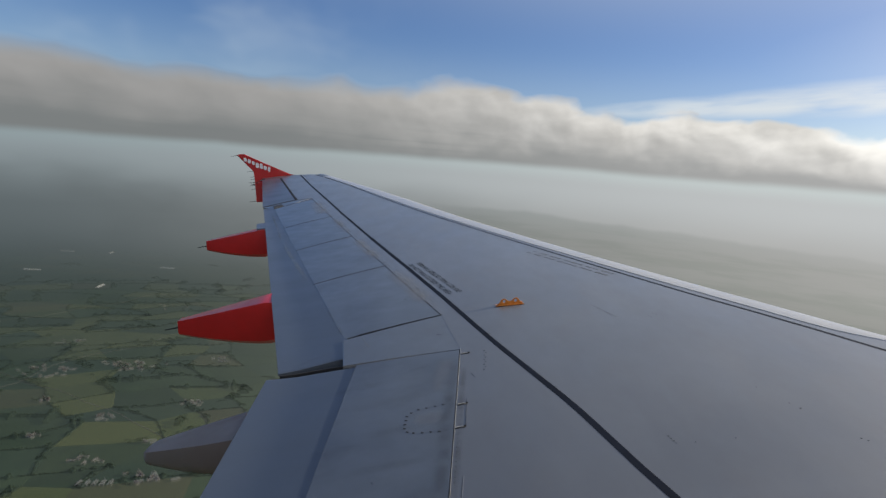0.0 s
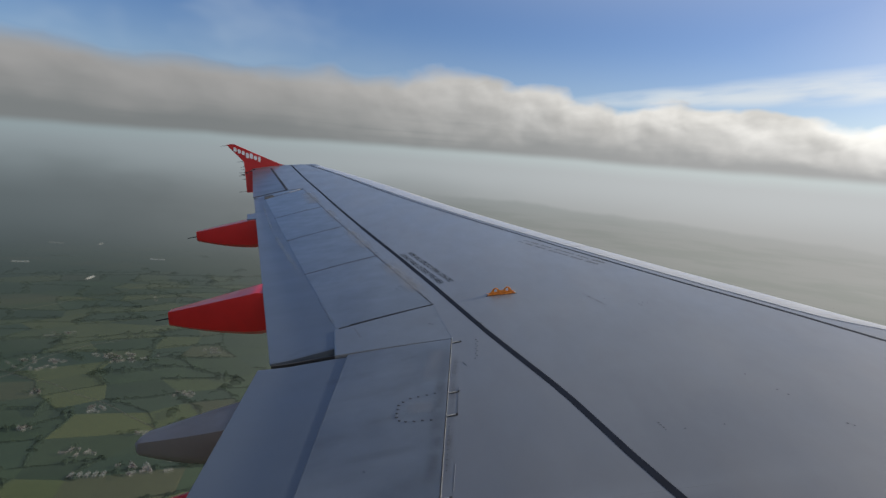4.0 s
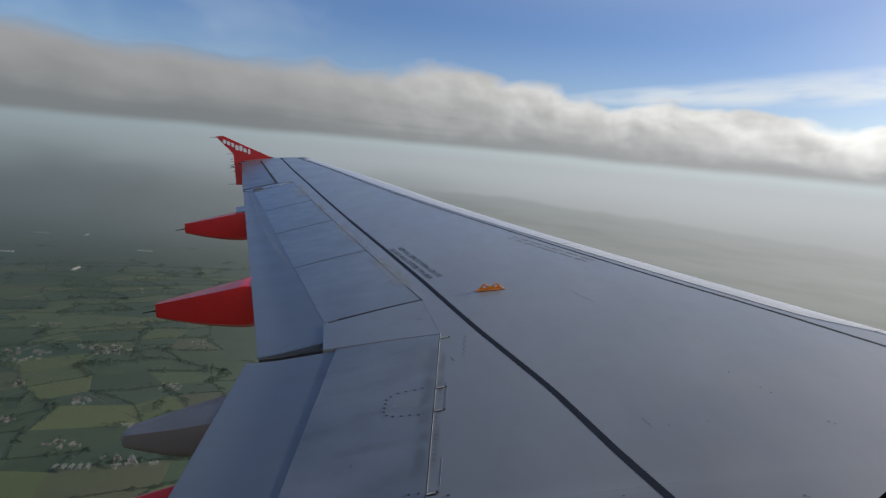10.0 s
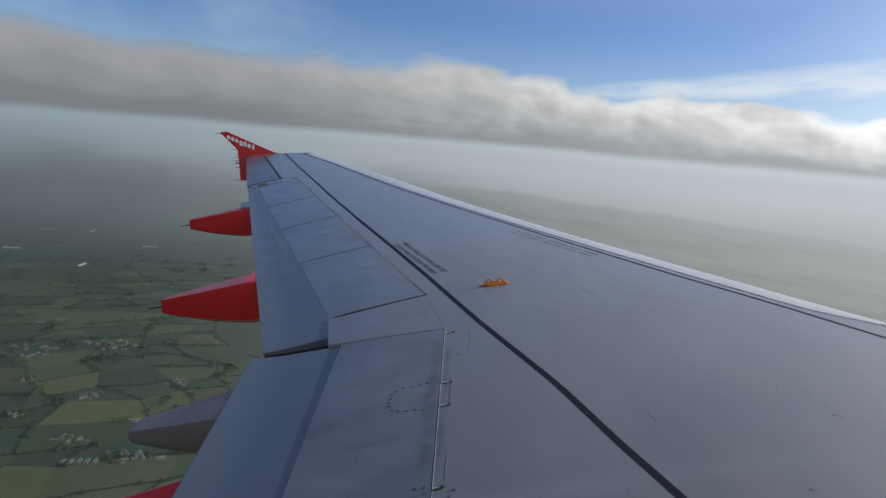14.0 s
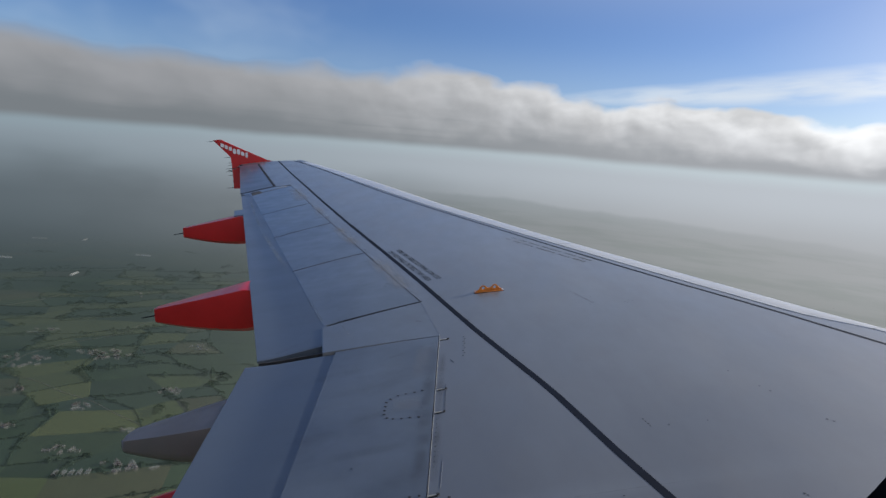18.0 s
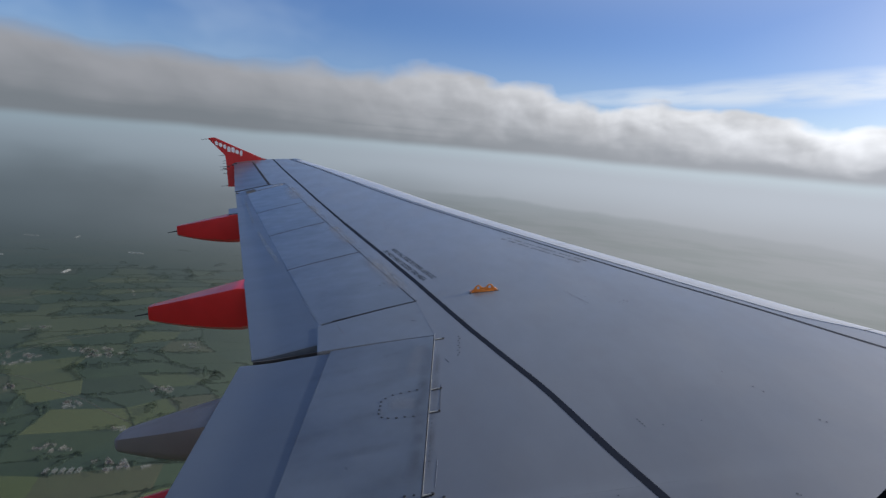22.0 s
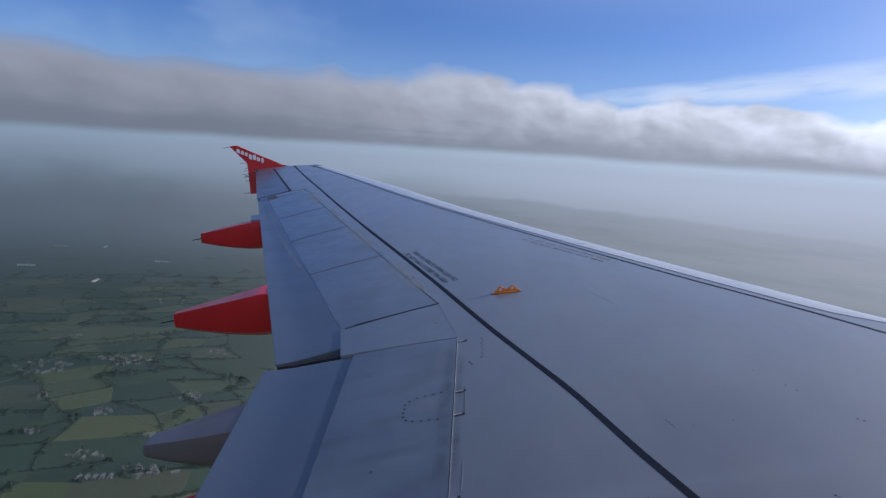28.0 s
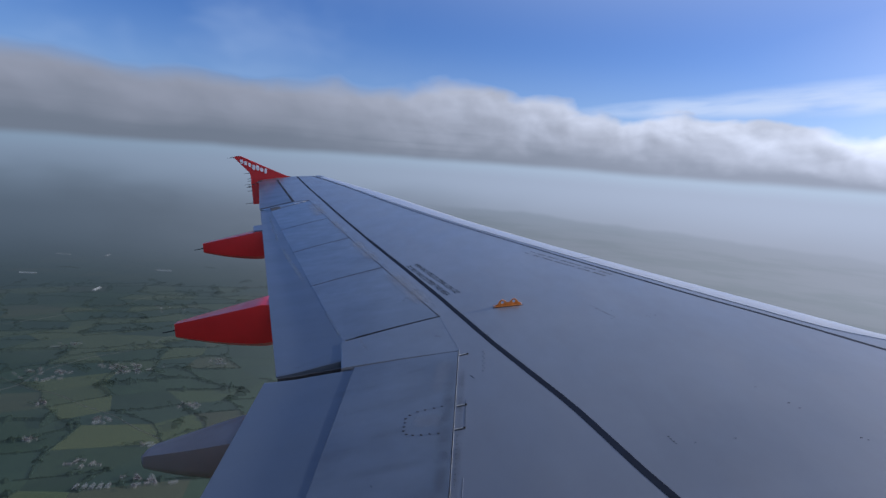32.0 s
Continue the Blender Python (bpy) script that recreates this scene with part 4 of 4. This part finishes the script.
def land(name, color, rough=0.9, grain=0.25, scale=0.02, vary=0.0, island=False, hue=None, weight=0.42):
    """A ground material that thins out with distance from the aircraft's nadir into the haze behind it."""
    m = bpy.data.materials.new(name)
    m.use_nodes = True
    k = Nodes(m.node_tree)
    geo = k.tree.nodes.new("ShaderNodeNewGeometry")
    where = geo.outputs["Position"]
    f = k.ramp(k.noise(where, scale, 6.0, 0.65), 0.3, 0.7, smooth=False)
    col = k.mix(f, [c * (1 - grain) for c in color], [c * (1 + grain) for c in color])
    if vary:
        pick = geo.outputs["Random Per Island"] if island else k.tree.nodes.new("ShaderNodeObjectInfo").outputs["Random"]
        col = k.mix(1.0, col, k.mix(pick, (1 - vary,) * 3, (1 + vary,) * 3), "MULTIPLY")
        if hue:
            turn = k.math("FRACT", k.math("MULTIPLY", pick, 7.31))
            col = k.mix(k.ramp(turn, 0.50, 0.92), col, hue)
            ploughed = k.math("FRACT", k.math("MULTIPLY", pick, 23.7))
            col = k.mix(k.ramp(ploughed, 0.92, 0.95, 0.0, 0.5), col, (0.15, 0.105, 0.06))
            col = k.mix(k.ramp(ploughed, 0.26, 0.14, 0.0, 0.8), col, (0.028, 0.048, 0.034))
    # broad patches of cloud shade put into the land colour by noise
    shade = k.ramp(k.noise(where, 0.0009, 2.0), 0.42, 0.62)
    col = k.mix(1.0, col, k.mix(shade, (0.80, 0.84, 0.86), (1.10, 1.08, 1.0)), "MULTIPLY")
    body = k.tree.nodes.new("ShaderNodeBsdfDiffuse")
    k.put(col, body.inputs[0])
    clear = k.tree.nodes.new("ShaderNodeBsdfTransparent")
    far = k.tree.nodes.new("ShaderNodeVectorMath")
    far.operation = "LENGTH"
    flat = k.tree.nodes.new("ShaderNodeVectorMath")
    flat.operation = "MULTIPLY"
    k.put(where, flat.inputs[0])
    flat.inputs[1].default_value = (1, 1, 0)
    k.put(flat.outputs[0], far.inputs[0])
    # haze is built as transparency: the backdrop's colour comes through with distance
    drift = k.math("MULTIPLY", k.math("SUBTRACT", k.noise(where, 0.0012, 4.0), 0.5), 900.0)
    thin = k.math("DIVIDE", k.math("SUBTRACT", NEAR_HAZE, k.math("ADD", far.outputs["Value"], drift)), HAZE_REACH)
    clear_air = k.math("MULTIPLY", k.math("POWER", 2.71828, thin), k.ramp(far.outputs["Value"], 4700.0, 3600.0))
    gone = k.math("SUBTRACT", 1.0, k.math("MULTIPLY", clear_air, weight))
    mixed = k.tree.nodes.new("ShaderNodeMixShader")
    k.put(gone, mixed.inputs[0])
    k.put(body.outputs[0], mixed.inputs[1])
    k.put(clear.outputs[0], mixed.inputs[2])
    k.put(mixed.outputs[0], k.tree.nodes.new("ShaderNodeOutputMaterial").inputs[0])
    return m


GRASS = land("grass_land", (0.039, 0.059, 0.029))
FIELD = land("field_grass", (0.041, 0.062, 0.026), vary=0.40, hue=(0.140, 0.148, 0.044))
# far copy of the field grass, with haze put into its duller, bluer colour
FIELD_HAZED = land("hazed_field_grass", (0.032, 0.051, 0.036), vary=0.4, island=True, hue=(0.08, 0.085, 0.05))
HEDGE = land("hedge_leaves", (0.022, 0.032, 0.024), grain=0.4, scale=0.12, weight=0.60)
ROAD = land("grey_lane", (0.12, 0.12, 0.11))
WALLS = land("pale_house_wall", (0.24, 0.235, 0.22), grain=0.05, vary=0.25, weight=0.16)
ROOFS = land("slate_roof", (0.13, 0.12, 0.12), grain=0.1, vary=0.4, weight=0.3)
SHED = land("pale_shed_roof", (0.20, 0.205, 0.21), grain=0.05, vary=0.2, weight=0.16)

bm = bmesh.new()
bmesh.ops.create_grid(bm, x_segments=24, y_segments=24, size=9000)
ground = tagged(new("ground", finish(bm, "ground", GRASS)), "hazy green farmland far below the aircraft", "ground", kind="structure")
ground.location.z = GROUND

# fields between hedges, on a jittered and slightly turned net
rng = random.Random(21)
STEP = 112.0
TURN = Matrix.Rotation(radians(24), 2)
CX, CY = -1240.0, 1900.0


def node_at(i, j):
    r = random.Random(i * 7919 + j * 104729)
    p = Vector(((i + r.uniform(-0.42, 0.42)) * STEP * 1.25, (j + r.uniform(-0.42, 0.42)) * STEP * 0.85))
    p += Vector((60 * math.sin(j * 0.55), 50 * math.sin(i * 0.42)))
    return TURN @ p + Vector((CX, CY))


def in_view(p):
    d = p.length
    return 700 < d < 4900 and -54 < math.degrees(math.atan2(p.x, p.y)) < -6


cells, hedges = [], []
for i in range(-34, 35):
    for j in range(-48, 49):
        q = [node_at(i, j), node_at(i + 1, j), node_at(i + 1, j + 1), node_at(i, j + 1)]
        mid = sum(q, Vector((0, 0))) / 4
        if in_view(mid):
            cells.append((mid.length, q, mid))
            if mid.length > 3300:
                continue
            if random.Random(i * 31 + j).random() < 0.62:
                hedges.append((q[0], q[1]))
            if random.Random(i * 57 + j * 3).random() < 0.66:
                hedges.append((q[0], q[3]))
cells.sort(key=lambda c: c[0])
near, rest = cells[:290], cells[290:]
for d, q, mid in near:
    bm = bmesh.new()
    top = [bm.verts.new((*(p - mid) * 0.985, 0.6)) for p in q]
    low = [bm.verts.new((*(p - mid), 0.0)) for p in q]
    bm.faces.new(top)
    for k in range(4):
        bm.faces.new((top[k], top[k - 1], low[k - 1], low[k]))
    ob = part("field", bm, FIELD, ground)
    ob.location = (mid.x, mid.y, 0.02)
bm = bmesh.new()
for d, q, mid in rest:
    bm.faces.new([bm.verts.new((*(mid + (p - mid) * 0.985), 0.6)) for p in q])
tagged(part("far_fields", bm, FIELD_HAZED, ground, "hazy patchwork of far fields"), kind="stuff")

# hedges as uneven leafy banks, woods as uneven canopies
def leafy(name, verts, faces, label, category):
    me = bpy.data.meshes.new(name)
    me.from_pydata(verts, [], faces)
    me.materials.append(HEDGE)
    ob = new(name, me)
    ob.location.z = GROUND
    return tagged(ob, label, category, kind="stuff")


verts, faces = [], []
for a, b in hedges:
    length = (b - a).length
    wide = rng.choice((0.7, 0.9, 1.2, 1.6, 2.2, 3.2))
    side = Vector((-(b - a).y, (b - a).x)).normalized()
    bow, k = rng.uniform(-15, 15), max(4, int(length / 3.6))
    crowns = [(rng.uniform(0, k), rng.uniform(0.8, 2.2)) for i in range(int(length / 32 + rng.random()))]
    gap = rng.uniform(0, k) if rng.random() < 0.5 else -9.0
    for i in range(k + 1):
        t = i / k
        tree = sum(size * math.exp(-((i - c) / 1.5) ** 4) for c, size in crowns)
        w, h = rng.uniform(2.0, 3.2) * wide * (1 + tree), rng.uniform(2.4, 4.0) * wide ** 0.5 * (1 + tree * 0.55)
        if abs(i - gap) < 1.2:
            w, h = 0.4, 0.7
        p = a.lerp(b, t) + side * (bow * math.sin(math.pi * t) + rng.uniform(-1.2, 1.2))
        o = len(verts)
        for f, z in ((-1.0, 0.65), (-0.9, h * 0.55), (-0.45, h * rng.uniform(0.85, 0.95)), (0.1, h), (0.55, h * rng.uniform(0.8, 0.95)), (0.9, h * 0.5), (1.0, 0.65)):
            q = p + side * w * (f + rng.uniform(-0.1, 0.1))
            verts.append((q.x, q.y, z))
        if i:
            faces += [(o - 7 + c, o - 6 + c, o + 1 + c, o + c) for c in range(6)]
leafy("hedgerows", verts, faces, "dark green hedgerows between the fields", "hedge")

hamlets = [(-505, 1120, 34, 12), (-640, 1168, 20, 6), (-445, 1180, 22, 8), (-716, 1374, 22, 7), (-560, 1500, 26, 8), (-900, 1440, 20, 6), (-430, 1335, 24, 7),
           (-820, 1700, 30, 7), (-600, 1850, 30, 7), (-1100, 1900, 40, 6), (-780, 2150, 50, 6), (-1000, 2500, 60, 6), (-570, 1270, 16, 4), (-800, 1250, 14, 4),
           (-1000, 1640, 62, 22), (-850, 1735, 60, 20)]     # the last two: one village
verts, faces = [], []


def canopy(cx, cy, long, short, angle, low, high):
    """A wood seen from above: a bumpy sheet of crowns inside an uneven oval."""
    step = 5.0
    na, nb = int(long / step), int(short / step)
    ids = {}
    for i in range(-na, na + 1):
        for j in range(-nb, nb + 1):
            r = math.hypot(i / (na + 0.01), j / (nb + 0.01))
            if r > 1.0 - 0.35 * rng.random():
                continue
            u, v = i * step + rng.uniform(-1.8, 1.8), j * step + rng.uniform(-1.8, 1.8)
            ids[i, j] = len(verts)
            verts.append((cx + u * math.cos(angle) - v * math.sin(angle), cy + u * math.sin(angle) + v * math.cos(angle), rng.uniform(low, high) * (1 - 0.7 * r ** 4)))
    for i, j in ids:
        ring = [(i, j), (i + 1, j), (i + 1, j + 1), (i, j + 1)]
        if all(q in ids for q in ring):
            faces.append([ids[q] for q in ring])


for cx, cy, spread, count in hamlets:      # garden trees round the houses
    for i in range(5):
        canopy(cx + rng.gauss(0, spread), cy + rng.gauss(0, spread * 0.8), rng.uniform(10, 26), rng.uniform(8, 14), rng.uniform(0, 3.1), 4, 10)
for k in range(26):
    c = rng.choice(cells[:420])[2]
    canopy(c.x + rng.uniform(-30, 30), c.y + rng.uniform(-30, 30), rng.uniform(20, 80), rng.uniform(12, 30), rng.uniform(0, 3.1), 6, 15)
leafy("woodland", verts, faces, "small dark woods among the fields", "trees")


# lanes
def lane(points, width, name="lane"):
    rows = []
    for a, b in zip(points, points[1:]):
        a, b = Vector(a), Vector(b)
        k = max(2, int((b - a).length / 40))
        for i in range(k):
            p = a.lerp(b, i / k)
            p += Vector((noise.noise((p.x * 0.006, p.y * 0.006, 0)), noise.noise((p.x * 0.006, p.y * 0.006, 9)))) * 40
            rows.append(p)
    grid = []
    for i, p in enumerate(rows):
        d = (rows[min(i + 1, len(rows) - 1)] - rows[max(i - 1, 0)]).normalized()
        s = Vector((-d.y, d.x)) * width / 2
        grid.append([(*(p - s), 1.0), (*(p + s), 1.0)])
    ob = new(name, finish(grid_solid(grid, lambda i, j: 0.9), name, ROAD))
    ob.location.z = GROUND
    return tagged(ob, "pale winding country lane between hedges", "road", kind="structure")


lane([(-440, 1240), (-950, 1530), (-1460, 1750), (-2190, 2120)], 3.6)
lane([(-1100, 1020), (-1020, 1680), (-730, 2340), (-660, 3070)], 4)
lane([(-1900, 1390), (-1390, 2120), (-1100, 2850)], 4)


# houses and sheds
def house(length, width, height, roof_mat, label, name="house"):
    h = tagged(new(name), label, "house", group="farm buildings")
    bm = bmesh.new()
    bmesh.ops.create_cube(bm, size=1.0, matrix=Matrix.Translation((0, 0, height / 2)) @ Matrix.Diagonal((length, width, height, 1)))
    part("wall", bm, WALLS, h)
    bm = bmesh.new()
    l, w, t = length / 2 + 0.4, width / 2 + 0.5, height + width * 0.42
    v = [bm.verts.new(p) for p in ((-l, -w, height - 0.2), (l, -w, height - 0.2), (l, w, height - 0.2), (-l, w, height - 0.2), (-l, 0, t), (l, 0, t))]
    for f in ((0, 1, 5, 4), (2, 3, 4, 5), (0, 4, 3), (1, 2, 5), (0, 3, 2, 1)):
        bm.faces.new([v[k] for k in f])
    part("roof", bm, roof_mat, h)
    if name == "house":
        bm = bmesh.new()
        bmesh.ops.create_cube(bm, size=1.0, matrix=Matrix.Translation((length * 0.4, 0, t + 0.5)) @ Matrix.Diagonal((1.2, 0.8, 2.2, 1)))
        part("chimney", bm, WALLS, h)
    return h


kinds = [house(10, 6.5, 4.8, ROOFS, "white country house with a dark slate roof"), house(14, 7, 4.5, ROOFS, "long pale farmhouse with a dark roof"),
         house(17, 8, 4, SHED, "pale metal farm shed", "shed"), house(32, 10, 4.2, SHED, "long pale metal farm shed", "shed")]
used = [False] * 4
for cx, cy, spread, count in hamlets:
    main = rng.uniform(0, 180)
    for k in range(count):
        pick = used.index(False) if False in used else rng.choices(range(4), (6, 4, 2, 0.4))[0]
        x, y = cx + rng.gauss(0, spread * 0.65), cy + rng.gauss(0, spread * 0.4)
        m = pose(x, y, GROUND + 0.6, 0, 0, main + rng.choice((0, 90)) + rng.uniform(-12, 12))
        if not used[pick]:
            kinds[pick].matrix_world = m
            used[pick] = True
        else:
            copy_thing(kinds[pick], m)

# a row of equal sheds beside a farmyard
for k in range(5):
    copy_thing(kinds[2], pose(-606 + 13.0 * k, 1078 + 3.0 * k, GROUND + 0.6, 0, 0, 98 + rng.uniform(-2, 2)))

# long pale glasshouses far out in the haze
GLASSHOUSE = land("pale_glasshouse_roof", (0.75, 0.76, 0.76), grain=0.05, weight=0.45)
far_shed = house(70, 15, 4, GLASSHOUSE, "long pale glasshouse in the hazy distance", "glasshouse")
spots = [(-2090, 3560, 8), (-1880, 3640, 100), (-1900, 2950, 14), (-1400, 3300, 5), (-1450, 2720, 95)]
far_shed.matrix_world = pose(spots[0][0], spots[0][1], GROUND + 0.6, 0, 0, spots[0][2])
for x, y, turn in spots[1:]:
    copy_thing(far_shed, pose(x, y, GROUND + 0.6, 0, 0, turn))
